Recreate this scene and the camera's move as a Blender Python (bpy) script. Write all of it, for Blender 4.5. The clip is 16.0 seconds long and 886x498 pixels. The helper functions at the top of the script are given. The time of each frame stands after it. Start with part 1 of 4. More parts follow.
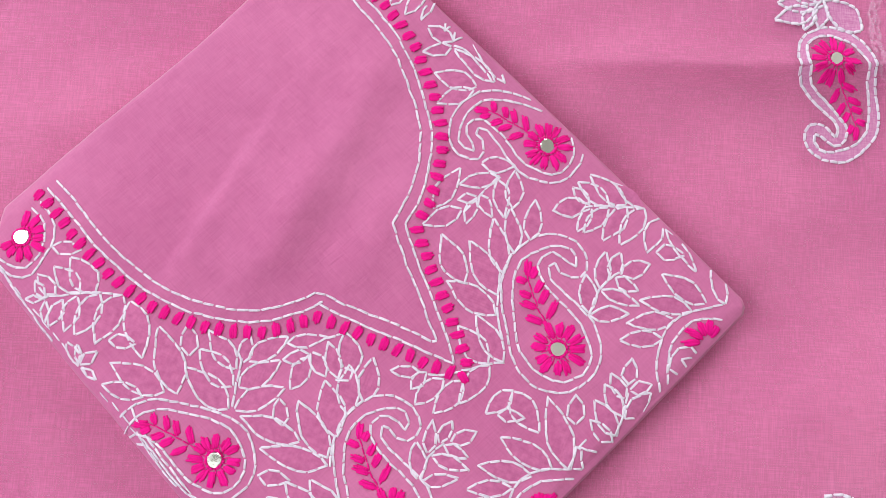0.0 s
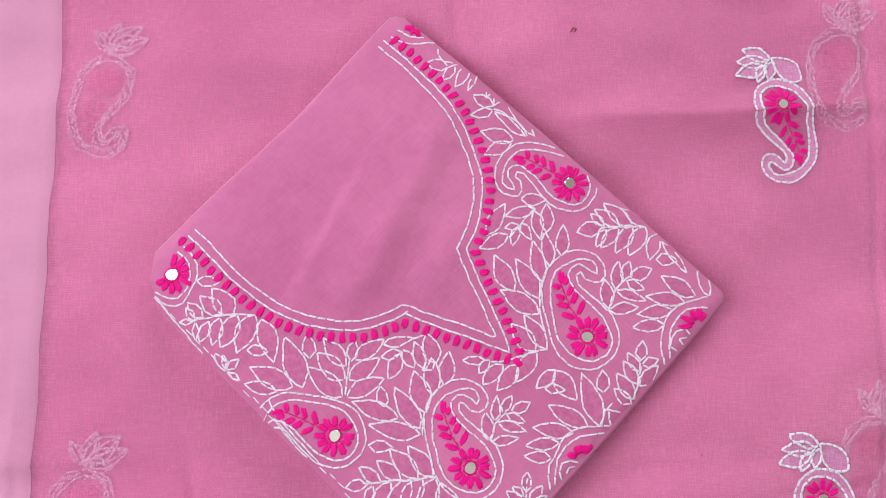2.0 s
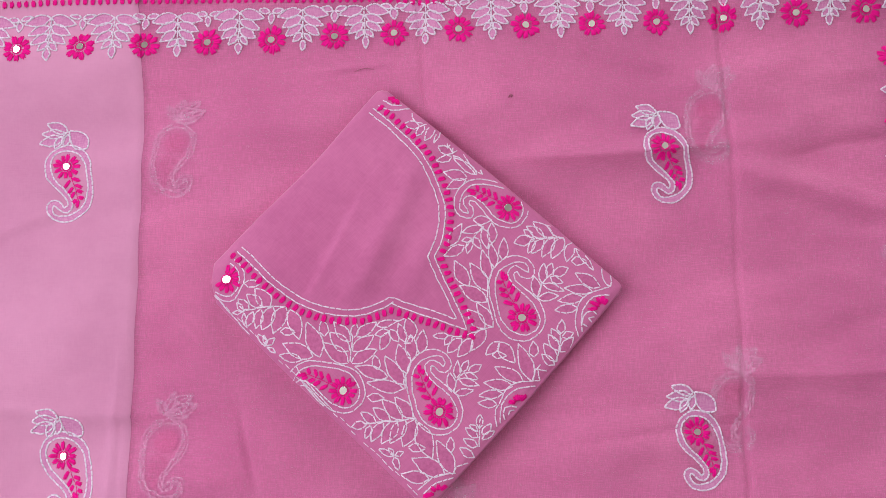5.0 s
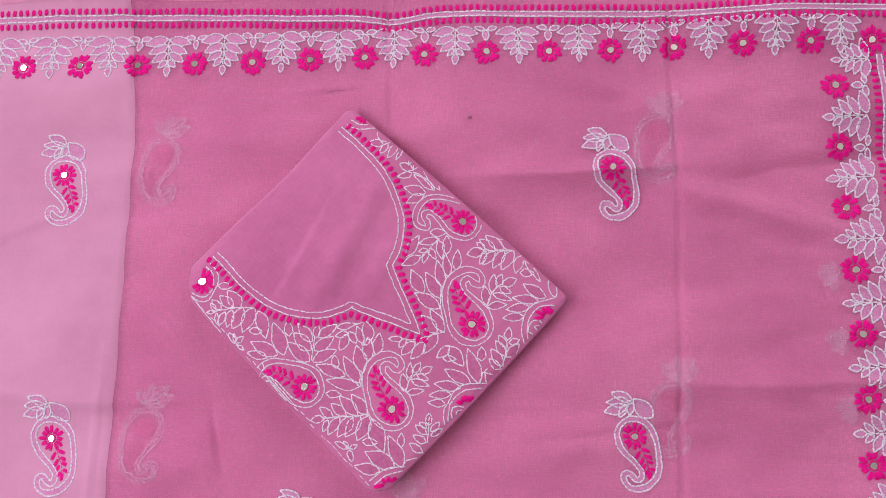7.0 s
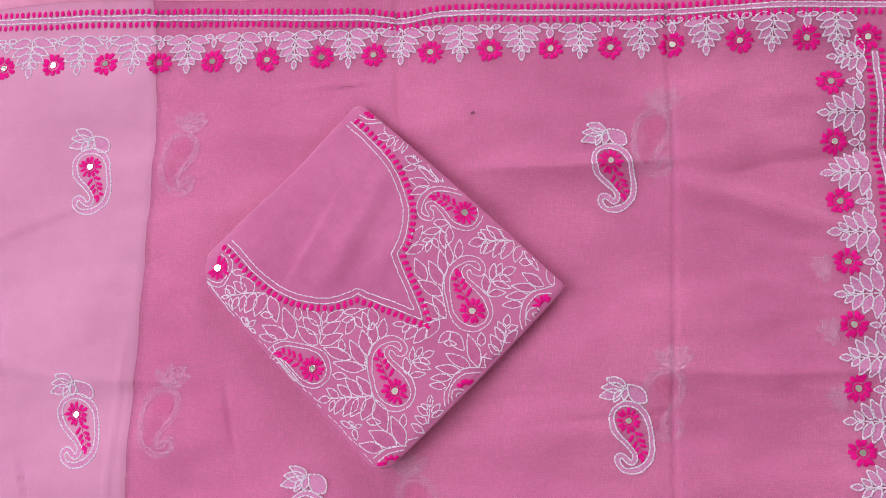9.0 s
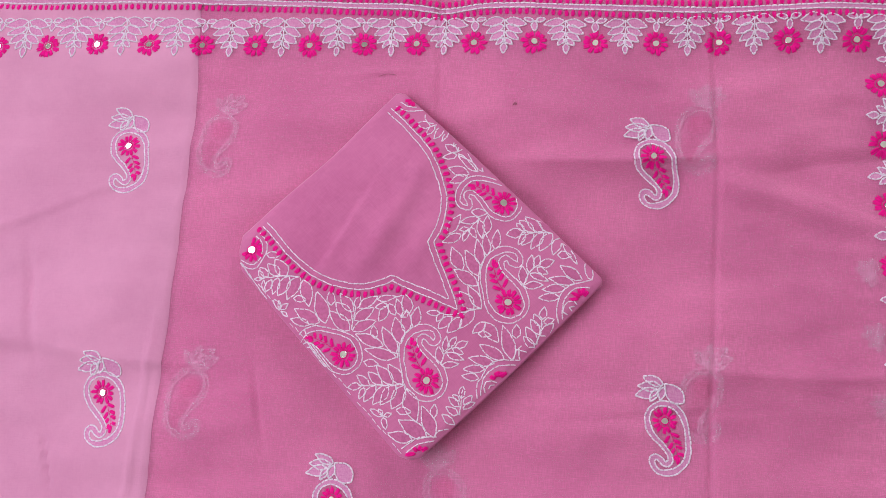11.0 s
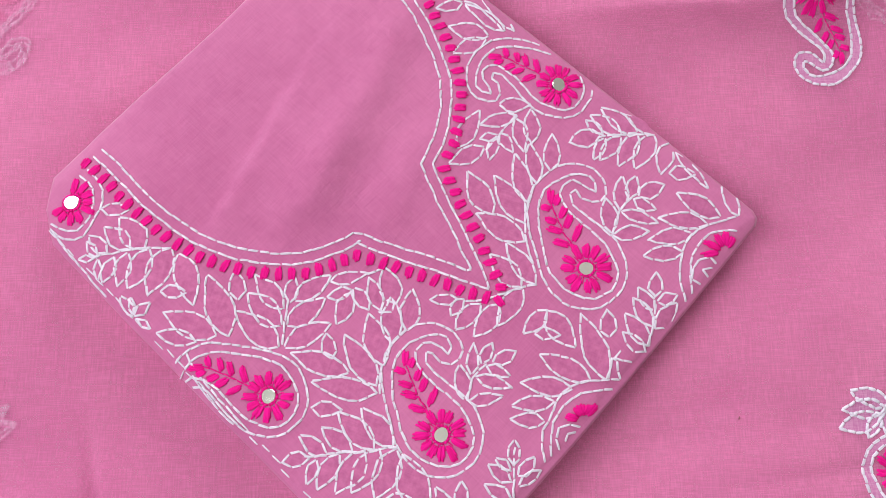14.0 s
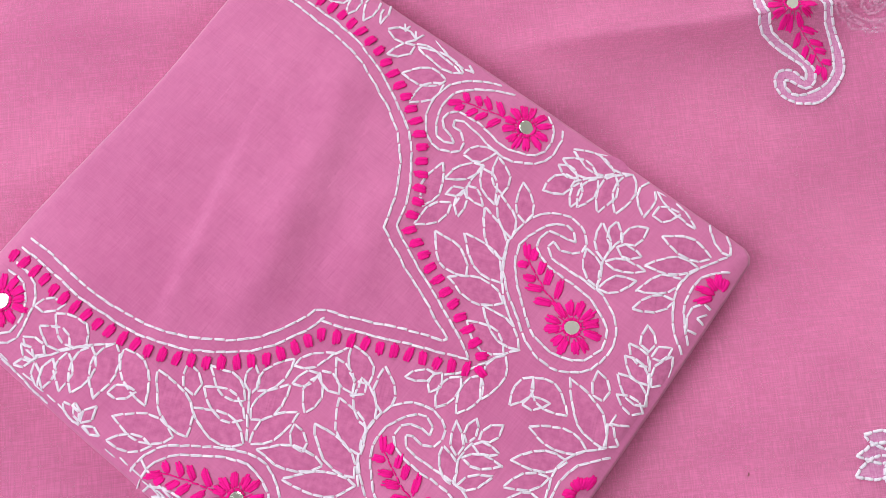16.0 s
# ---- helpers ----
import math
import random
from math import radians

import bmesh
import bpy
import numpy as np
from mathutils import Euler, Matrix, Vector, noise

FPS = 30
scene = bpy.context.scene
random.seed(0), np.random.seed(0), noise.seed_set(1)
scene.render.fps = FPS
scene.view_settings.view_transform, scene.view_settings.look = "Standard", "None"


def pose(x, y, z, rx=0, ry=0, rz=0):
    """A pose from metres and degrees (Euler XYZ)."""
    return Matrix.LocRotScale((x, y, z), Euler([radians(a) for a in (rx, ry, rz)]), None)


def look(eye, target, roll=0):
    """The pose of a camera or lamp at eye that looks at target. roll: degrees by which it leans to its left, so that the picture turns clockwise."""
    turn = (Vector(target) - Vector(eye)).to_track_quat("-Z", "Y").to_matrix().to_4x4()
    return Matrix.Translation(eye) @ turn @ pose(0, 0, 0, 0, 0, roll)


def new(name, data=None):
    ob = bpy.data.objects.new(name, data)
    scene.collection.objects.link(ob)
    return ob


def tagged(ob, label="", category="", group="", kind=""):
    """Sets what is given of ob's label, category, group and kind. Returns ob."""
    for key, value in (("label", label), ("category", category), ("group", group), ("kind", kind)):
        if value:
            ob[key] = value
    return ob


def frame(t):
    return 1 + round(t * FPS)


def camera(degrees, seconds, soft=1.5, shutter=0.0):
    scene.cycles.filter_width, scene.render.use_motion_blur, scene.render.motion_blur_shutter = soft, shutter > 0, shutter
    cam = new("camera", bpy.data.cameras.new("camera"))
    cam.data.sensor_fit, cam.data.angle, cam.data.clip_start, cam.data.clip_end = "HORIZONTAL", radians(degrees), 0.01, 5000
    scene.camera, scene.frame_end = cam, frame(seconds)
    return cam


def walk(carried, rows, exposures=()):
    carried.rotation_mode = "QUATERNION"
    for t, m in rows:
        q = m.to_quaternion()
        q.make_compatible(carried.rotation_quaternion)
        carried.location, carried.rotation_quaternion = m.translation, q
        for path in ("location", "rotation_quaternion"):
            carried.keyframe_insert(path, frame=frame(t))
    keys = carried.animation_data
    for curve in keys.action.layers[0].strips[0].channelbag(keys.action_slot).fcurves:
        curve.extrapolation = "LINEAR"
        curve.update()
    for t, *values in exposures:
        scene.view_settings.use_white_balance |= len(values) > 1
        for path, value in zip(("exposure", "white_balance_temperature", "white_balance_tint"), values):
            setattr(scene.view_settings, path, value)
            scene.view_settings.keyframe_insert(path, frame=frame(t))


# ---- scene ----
cam = camera(58.7, 16.0, 0.6)
PATH = [
    (0, (0.01, 0.016, 0.418), (-0.013, 0.268, -1.566), -2.3),
    (0.5, (0.0, 0.024, 0.442), (-0.004, 0.24, -1.546), 0.0),
    (1, (-0.039, 0.028, 0.479), (-0.027, 0.239, -1.51), 4.1),
    (1.5, (-0.047, 0.023, 0.512), (-0.014, 0.237, -1.476), 9.1),
    (2, (-0.044, 0.018, 0.546), (0.007, 0.246, -1.44), 12.3),
    (2.5, (-0.035, 0.01, 0.568), (0.025, 0.247, -1.417), 13.9),
    (3, (-0.021, 0.019, 0.6), (0.042, 0.221, -1.389), 15.6),
    (3.2, (-0.017, 0.014, 0.613), (0.037, 0.224, -1.375), 12.8),
    (5.3, (0.001, -0.01, 0.774), (-0.017, 0.243, -1.21), -5.5),
    (5.5, (0.01, -0.012, 0.781), (-0.02, 0.244, -1.203), -8.0),
    (6, (0.023, -0.013, 0.793), (-0.028, 0.251, -1.189), -11.9),
    (6.5, (0.047, -0.013, 0.811), (-0.031, 0.258, -1.169), -16.7),
    (7, (0.075, -0.014, 0.814), (-0.02, 0.258, -1.165), -19.2),
    (7.5, (0.101, -0.011, 0.821), (-0.009, 0.261, -1.158), -21.8),
    (8, (0.122, -0.004, 0.824), (-0.006, 0.263, -1.153), -25.8),
    (8.5, (0.124, -0.016, 0.841), (-0.019, 0.249, -1.137), -28.3),
    (9, (0.106, -0.026, 0.846), (-0.065, 0.237, -1.129), -32.4),
    (9.2, (0.095, -0.03, 0.851), (-0.089, 0.227, -1.124), -34.7),
    (11.3, (0.082, -0.081, 0.82), (-0.132, 0.283, -1.135), -26.5),
    (11.5, (0.085, -0.092, 0.806), (-0.14, 0.433, -1.111), -18.0),
    (11.7, (0.083, -0.092, 0.79), (-0.137, 0.556, -1.089), -13.5),
    (12, (0.087, -0.117, 0.737), (-0.113, 0.552, -1.138), -10.3),
    (12.5, (0.076, -0.119, 0.658), (-0.072, 0.502, -1.237), -9.7),
    (13, (0.055, -0.114, 0.586), (-0.023, 0.478, -1.323), -6.1),
    (13.5, (0.023, -0.078, 0.504), (-0.004, 0.403, -1.437), -4.0),
    (14, (-0.01, -0.051, 0.432), (-0.011, 0.339, -1.53), -1.6),
    (14.5, (-0.023, -0.041, 0.403), (-0.001, 0.342, -1.56), 0.9),
    (15, (-0.026, -0.031, 0.392), (0.02, 0.34, -1.573), 2.6),
    (15.5, (-0.015, -0.02, 0.399), (0.04, 0.345, -1.567), 3.3),
    (16, (-0.003, -0.01, 0.404), (0.049, 0.37, -1.559), 1.6),
]
walk(cam, [(t, look(eye, target, roll)) for t, eye, target, roll in PATH],
     [(0.0, -0.14, 6300, -7), (1.5, -0.17, 6300, -7), (3.2, -0.26, 6300, -4), (5.5, -0.45, 6450, 8), (9.2, -0.37, 6400, 5), (12.0, -0.42, 6350, 3), (14.0, -0.15, 6300, -7), (16.0, -0.10, 6300, -8)])

# ---- light ----
world = bpy.data.worlds.new("sky")
scene.world = world
world.use_nodes = True
wn = world.node_tree.nodes
sky = wn.new("ShaderNodeTexSky")
sky.sky_type, sky.sun_disc = "NISHITA", False
sky.sun_elevation, sky.sun_rotation = radians(40), radians(250)
world.node_tree.links.new(sky.outputs[0], wn["Background"].inputs[0])
wn["Background"].inputs[1].default_value = 0.12


def window_light(name, eye, target, size, power, colour):
    """The sky's light through a window's opening."""
    ob = new(name, bpy.data.lights.new(name, "AREA"))
    ob.data.shape, ob.data.size, ob.data.size_y = "RECTANGLE", *size
    ob.data.energy, ob.data.color = power, colour
    ob.matrix_world = look(eye, target)


window_light("west_daylight", (-1.23, -0.3, 1.4), (1.0, -0.3, 0.9), (2.0, 1.3), 45.0, (0.97, 0.97, 1.02))
window_light("north_daylight", (0.95, 3.03, 1.25), (0.95, 0.0, 0.95), (2.2, 1.6), 91.0, (0.99, 0.98, 1.01))


# ---- materials ----
def material(name, colour, rough=0.8, metal=0.0, sheen=0.0):
    m = bpy.data.materials.new(name)
    m.use_nodes = True
    b = m.node_tree.nodes["Principled BSDF"]
    b.inputs["Base Color"].default_value = (*colour, 1)
    b.inputs["Roughness"].default_value = rough
    b.inputs["Metallic"].default_value = metal
    b.inputs["Sheen Weight"].default_value = sheen
    return m, m.node_tree, b


def noise_node(tree, coord, scale, detail=2.0, stretch=(1, 1, 1)):
    mp = tree.nodes.new("ShaderNodeMapping")
    mp.inputs["Scale"].default_value = stretch
    tree.links.new(coord, mp.inputs["Vector"])
    n = tree.nodes.new("ShaderNodeTexNoise")
    n.inputs["Scale"].default_value, n.inputs["Detail"].default_value = scale, detail
    tree.links.new(mp.outputs[0], n.inputs["Vector"])
    return n.outputs["Fac"]


def mixed(tree, fac, a, b, lo=0.3, hi=0.7):
    r = tree.nodes.new("ShaderNodeValToRGB")
    r.color_ramp.elements[0].position, r.color_ramp.elements[1].position = lo, hi
    r.color_ramp.elements[0].color, r.color_ramp.elements[1].color = (*a, 1), (*b, 1)
    tree.links.new(fac, r.inputs[0])
    return r.outputs[0]


def maths(tree, op, a, b):
    n = tree.nodes.new("ShaderNodeMath")
    n.operation = op
    for i, v in enumerate((a, b)):
        if isinstance(v, (int, float)):
            n.inputs[i].default_value = v
        else:
            tree.links.new(v, n.inputs[i])
    return n.outputs[0]


def cloth(name, a, b, weave=900.0, bump=0.12, slub=1.0, clear=0.0, blotch=7.0, turn=0.0):
    """Cotton: two tones in soft blotches, crossing slub threads, weave relief; clear lets the layer beneath show."""
    m, t, p = material(name, a, 0.85, 0.0, 0.25)
    p.inputs["Sheen Roughness"].default_value = 0.5
    p.inputs["Specular IOR Level"].default_value = 0.2
    c0 = t.nodes.new("ShaderNodeTexCoord").outputs["Object"]
    rot = t.nodes.new("ShaderNodeMapping")
    rot.inputs["Rotation"].default_value = (0, 0, radians(turn))
    t.links.new(c0, rot.inputs["Vector"])
    c = rot.outputs[0]
    big = noise_node(t, c, blotch, 3.0)
    warp = noise_node(t, c, weave, 1.0, (1, 0.06, 1))
    weft = noise_node(t, c, weave, 1.0, (0.06, 1, 1))
    fine = maths(t, "ADD", warp, weft)
    slubs = maths(t, "ADD", noise_node(t, c, weave * 0.5, 3.0, (1, 0.10, 1)), noise_node(t, c, weave * 0.5, 3.0, (0.10, 1, 1)))
    mottle = maths(t, "ADD", maths(t, "MULTIPLY", noise_node(t, c, 60.0, 4.0), 0.6), maths(t, "MULTIPLY", noise_node(t, c, 260.0, 3.0), 0.4))
    rough_tone = maths(t, "ADD", maths(t, "ADD", maths(t, "MULTIPLY", fine, 0.5), maths(t, "MULTIPLY", slubs, 0.22)), maths(t, "MULTIPLY", mottle, 0.9))
    tone = maths(t, "ADD", big, maths(t, "MULTIPLY", maths(t, "SUBTRACT", rough_tone, 1.17), 0.8 * slub))
    t.links.new(mixed(t, tone, a, b, 0.25, 0.75), p.inputs["Base Color"])
    bp = t.nodes.new("ShaderNodeBump")
    bp.inputs["Strength"].default_value, bp.inputs["Distance"].default_value = bump, 0.0006
    t.links.new(maths(t, "ADD", fine, slubs), bp.inputs["Height"])
    t.links.new(bp.outputs[0], p.inputs["Normal"])
    if clear:
        tr = t.nodes.new("ShaderNodeBsdfTransparent")
        mx = t.nodes.new("ShaderNodeMixShader")
        t.links.new(maths(t, "MULTIPLY", maths(t, "ADD", fine, 0.0), clear), mx.inputs[0])
        t.links.new(p.outputs[0], mx.inputs[1])
        t.links.new(tr.outputs[0], mx.inputs[2])
        t.links.new(mx.outputs[0], t.nodes["Material Output"].inputs[0])
    return m


def thread_mat(name, a, b, rough=0.7, sheen=0.1):
    """Cotton floss: tone varies from stitch to stitch, with fine fibre relief."""
    m, t, p = material(name, a, rough, 0.0, sheen)
    p.inputs["Specular IOR Level"].default_value = 0.15
    g = t.nodes.new("ShaderNodeNewGeometry").outputs["Random Per Island"]
    c = t.nodes.new("ShaderNodeTexCoord").outputs["Object"]
    n = noise_node(t, c, 2500.0, 2.0)
    t.links.new(mixed(t, maths(t, "ADD", maths(t, "MULTIPLY", g, 0.6), maths(t, "MULTIPLY", n, 0.4)), a, b, 0.1, 0.9), p.inputs["Base Color"])
    bp = t.nodes.new("ShaderNodeBump")
    bp.inputs["Strength"].default_value, bp.inputs["Distance"].default_value = 0.4, 0.0003
    t.links.new(n, bp.inputs["Height"])
    t.links.new(bp.outputs[0], p.inputs["Normal"])
    return m


PINK_TOP = cloth("pink_cotton", (0.465, 0.105, 0.258), (0.575, 0.153, 0.331), 1300, 0.2, 0.75, 0, 9.0, 45)
PINK_SIDE = cloth("pink_cotton_layers", (0.55, 0.125, 0.31), (0.68, 0.19, 0.40), 1300, 0.2, 0.8, 0, 20.0, 45)
DUPATTA = cloth("sheer_pink_cotton", (0.62, 0.150, 0.343), (0.78, 0.228, 0.447), 1500, 0.2, 0.5, 0.46, 6.0)
DOUBLE = cloth("doubled_pink_cotton", (0.56, 0.207, 0.367), (0.68, 0.283, 0.462), 1500, 0.2, 0.5, 0.05, 6.0)
UNDER = cloth("pink_cotton_beneath", (0.62, 0.15, 0.345), (0.76, 0.22, 0.44), 900, 0.2, 1.0, 0, 6.0)
HEM = cloth("pale_pink_hem", (0.70, 0.24, 0.42), (0.80, 0.32, 0.51), 900, 0.2, 1.0, 0.1, 12.0)
SHEET = cloth("salmon_pink_sheet", (0.66, 0.20, 0.305), (0.76, 0.265, 0.395), 900, 0.2, 0.8, 0, 8.0)
WHITE_T = thread_mat("white_thread", (0.64, 0.52, 0.64), (0.85, 0.74, 0.85))
SHADOW_WORK = cloth("shadow_work_cotton", (0.42, 0.088, 0.23), (0.565, 0.142, 0.322), 900, 0.4, 0.35, 0, 300.0, 20)
NET_T, nt_tree, nt_b = material("shadow_work_thread", (0.68, 0.24, 0.45), 0.8)
nc = nt_tree.nodes.new("ShaderNodeTexCoord").outputs["Object"]
nmix = maths(nt_tree, "ADD", noise_node(nt_tree, nc, 1400.0, 1.0, (1, 0.12, 1)), noise_node(nt_tree, nc, 1400.0, 1.0, (0.12, 1, 1)))
nt_tree.links.new(mixed(nt_tree, maths(nt_tree, "MULTIPLY", nmix, 0.5), (0.53, 0.155, 0.355), (0.65, 0.28, 0.48), 0.38, 0.68), nt_b.inputs["Base Color"])
nb = nt_tree.nodes.new("ShaderNodeBump")
nb.inputs["Strength"].default_value, nb.inputs["Distance"].default_value = 0.5, 0.0005
nt_tree.links.new(nmix, nb.inputs["Height"])
nt_tree.links.new(nb.outputs[0], nt_b.inputs["Normal"])
GHOST_T = thread_mat("lavender_back_thread", (0.76, 0.56, 0.72), (0.88, 0.70, 0.84))
FAINT_T = thread_mat("rose_thread", (0.62, 0.06, 0.24), (0.70, 0.10, 0.30))
HOT_T = thread_mat("magenta_thread", (0.62, 0.0, 0.17), (0.84, 0.003, 0.29), 0.75, 0.0)
RED_T = thread_mat("red_thread", (0.40, 0.003, 0.025), (0.55, 0.008, 0.05), 0.75, 0.0)
GREEN_T = thread_mat("dark_green_thread", (0.012, 0.03, 0.03), (0.03, 0.06, 0.05))
MIRROR, mt, mp_ = material("mirror_glass", (0.95, 0.93, 0.87), 0.06, 1.0)
mn = noise_node(mt, mt.nodes.new("ShaderNodeTexCoord").outputs["Object"], 300.0, 3.0)
mt.links.new(maths(mt, "MULTIPLY", mn, 0.22), mp_.inputs["Roughness"])
PLASTER, pt, pp = material("wall_plaster", (0.78, 0.77, 0.75), 0.9)
pt.links.new(mixed(pt, noise_node(pt, pt.nodes.new("ShaderNodeTexCoord").outputs["Object"], 3.0, 5.0), (0.42, 0.41, 0.39), (0.50, 0.49, 0.47)), pp.inputs["Base Color"])
CEIL, ct, cp_ = material("ceiling_paint", (0.84, 0.84, 0.82), 0.9)
ct.links.new(mixed(ct, noise_node(ct, ct.nodes.new("ShaderNodeTexCoord").outputs["Object"], 2.0, 5.0), (0.58, 0.58, 0.56), (0.66, 0.66, 0.63)), cp_.inputs["Base Color"])
FLOOR, ft, fp = material("floor_tile", (0.35, 0.32, 0.29), 0.35)
ft.links.new(mixed(ft, noise_node(ft, ft.nodes.new("ShaderNodeTexCoord").outputs["Object"], 5.0, 6.0), (0.30, 0.27, 0.24), (0.40, 0.37, 0.33)), fp.inputs["Base Color"])
FRAME_M, frt, frp = material("window_paint", (0.75, 0.74, 0.71), 0.5)


# ---- building blocks ----
def mesh_ob(name, verts, faces, mat, smooth=True):
    me = bpy.data.meshes.new(name)
    me.from_pydata([tuple(v) for v in verts], [], [tuple(f) for f in faces])
    me.materials.append(mat)
    if smooth:
        me.polygons.foreach_set("use_smooth", [True] * len(me.polygons))
    me.update()
    return new(name, me)


def part(name, verts, faces, mat, parent, label="", smooth=True):
    ob = mesh_ob(name, verts, faces, mat, smooth)
    ob.parent = parent
    if label:
        ob["label"] = label
    return ob


def thing(name, label, category, group=""):
    return tagged(new(name), label, category, group)


def box(name, lo, hi, mat, parent=None, bevel=0.0):
    bm = bmesh.new()
    bmesh.ops.create_cube(bm, size=1)
    for v in bm.verts:
        v.co = Vector([(lo[i] + hi[i]) / 2 + v.co[i] * (hi[i] - lo[i]) for i in range(3)])
    if bevel:
        bmesh.ops.bevel(bm, geom=bm.edges[:], offset=bevel, segments=3, affect="EDGES")
    me = bpy.data.meshes.new(name)
    bm.to_mesh(me)
    bm.free()
    me.materials.append(mat)
    ob = new(name, me)
    ob.parent = parent
    return ob


def smooth_curve(pts, per=8, closed=False):
    """Catmull-Rom through the points."""
    n, out = len(pts), []
    for i in range(n if closed else n - 1):
        p = [pts[(i + k) % n] if closed else pts[min(max(i + k, 0), n - 1)] for k in (-1, 0, 1, 2)]
        for s in range(per):
            t = s / per
            out.append(tuple(0.5 * (2 * p[1][j] + (p[2][j] - p[0][j]) * t + (2 * p[0][j] - 5 * p[1][j] + 4 * p[2][j] - p[3][j]) * t * t
                                    + (3 * p[1][j] - p[0][j] - 3 * p[2][j] + p[3][j]) * t ** 3) for j in (0, 1)))
    out.append(pts[0] if closed else pts[-1])
    return out


def resample(pts, step):
    """Points along a line at even steps of about that length, and the whole length."""
    d = [0.0]
    for a, b in zip(pts, pts[1:]):
        d.append(d[-1] + math.dist(a, b))
    n = max(1, round(d[-1] / step))
    xs = np.interp(np.linspace(0, d[-1], n + 1), d, [p[0] for p in pts])
    ys = np.interp(np.linspace(0, d[-1], n + 1), d, [p[1] for p in pts])
    return list(zip(xs, ys)), d[-1]


def shifted(pts, d):
    """The line moved sideways by d, to its left."""
    out = []
    for i, p in enumerate(pts):
        a, b = pts[max(i - 1, 0)], pts[min(i + 1, len(pts) - 1)]
        u, v = Vector((p[0] - a[0], p[1] - a[1])), Vector((b[0] - p[0], b[1] - p[1]))
        u, v = (u if u.length > 1e-9 else v).normalized(), (v if v.length > 1e-9 else u).normalized()
        n = Vector((-(u.y + v.y), u.x + v.x)).normalized()
        k = max(0.45, n.dot(Vector((-u.y, u.x))))
        out.append((p[0] + n.x * d / k, p[1] + n.y * d / k))
    return out


STATIONS = ((0.0, 0.5, -0.25), (0.05, 0.85, 0.2), (0.3, 1.0, 0.6), (0.7, 1.0, 0.6), (0.95, 0.85, 0.2), (1.0, 0.5, -0.25))


class Thread:
    """Gathers stitches, each a short tapered strand whose ends dive into the cloth. Lengths in metres."""

    def __init__(self, height, inside=None, sides=6, flat=0.8, ply=1):
        self.ply = ply
        self.v, self.f, self.height, self.inside, self.sides, self.flat = [], [], height, inside, sides, flat

    def stitch(self, p, q, r, lift=0.0):
        mid = ((p[0] + q[0]) / 2, (p[1] + q[1]) / 2)
        if self.inside and not (self.inside(*mid)):
            return
        d = Vector((q[0] - p[0], q[1] - p[1]))
        if d.length < 1e-5:
            return
        n, k, b = Vector((-d.y, d.x)).normalized(), self.sides, len(self.v)
        for s, w, up in STATIONS:
            x, y = p[0] + d.x * s, p[1] + d.y * s
            z = self.height(x, y) + r * up + lift
            for i in range(k):
                a = 2 * math.pi * i / k
                self.v.append((x + n.x * math.cos(a) * r * w, y + n.y * math.cos(a) * r * w, z + math.sin(a) * r * w * self.flat))
        for j in range(len(STATIONS) - 1):
            for i in range(k):
                e = (i + 1) % k
                self.f.append((b + j * k + i, b + j * k + e, b + (j + 1) * k + e, b + (j + 1) * k + i))

    def run(self, pts, step, r, gap=0.022, wob=0.00036):
        """A running line of stitches along a line."""
        rs, _ = resample(pts, step)
        rs = [(x + random.uniform(-wob, wob), y + random.uniform(-wob, wob)) for x, y in rs]
        for a, b in zip(rs, rs[1:]):
            g = gap * random.uniform(0.0, 2.0)
            j = random.uniform(-wob, wob)
            p, q = (a[0] + (b[0] - a[0]) * g + j, a[1] + (b[1] - a[1]) * g), (b[0] - (b[0] - a[0]) * g, b[1] - (b[1] - a[1]) * g + j)
            if self.ply == 1:
                self.stitch(p, q, r * random.uniform(0.9, 1.12))
                continue
            n = Vector((p[1] - q[1], q[0] - p[0])).normalized() * r * 0.5
            for side in (1, -1):
                e, f = random.uniform(0.5, 1.0) * side, random.uniform(0.5, 1.0) * side
                s = random.uniform(-0.04, 0.04)
                u = ((q[0] - p[0]) * s, (q[1] - p[1]) * s)
                self.stitch((p[0] + n.x * e + u[0], p[1] + n.y * e + u[1]), (q[0] + n.x * f + u[0], q[1] + n.y * f + u[1]), r * random.uniform(0.52, 0.62))

    def leaf(self, base, tip, w, step, r):
        """The outline of a pointed leaf, a side at a time."""
        d = Vector((tip[0] - base[0], tip[1] - base[1]))
        n = Vector((-d.y, d.x))
        for side in (1, -1):
            k = 0.82 * w * random.uniform(0.88, 1.12) * side
            pts = [(base[0] + d.x * s + n.x * k * math.sin(math.pi * s ** 0.82), base[1] + d.y * s + n.y * k * math.sin(math.pi * s ** 0.82)) for s in np.linspace(0, 1, 13)]
            self.run(pts, step, r)

    def petal(self, base, tip, wide, r, narrow=0.8):
        """A satin-stitched petal of side-by-side strands."""
        d = Vector((tip[0] - base[0], tip[1] - base[1]))
        n = Vector((-d.y, d.x)).normalized()
        for o, a, b in ((-0.36, 0.08, 0.88), (-0.2, 0.02, 1.0), (0.0, -0.03, 0.94), (0.2, 0.0, 1.02), (0.37, 0.05, 0.84)):
            o, a, b = o * wide * random.uniform(0.85, 1.15), a + random.uniform(-0.10, 0.08), b + random.uniform(-0.15, 0.10)
            self.stitch((base[0] + d.x * a + n.x * o * narrow, base[1] + d.y * a + n.y * o * narrow),
                        (base[0] + d.x * b + n.x * o, base[1] + d.y * b + n.y * o), r, random.uniform(0, 0.0002))

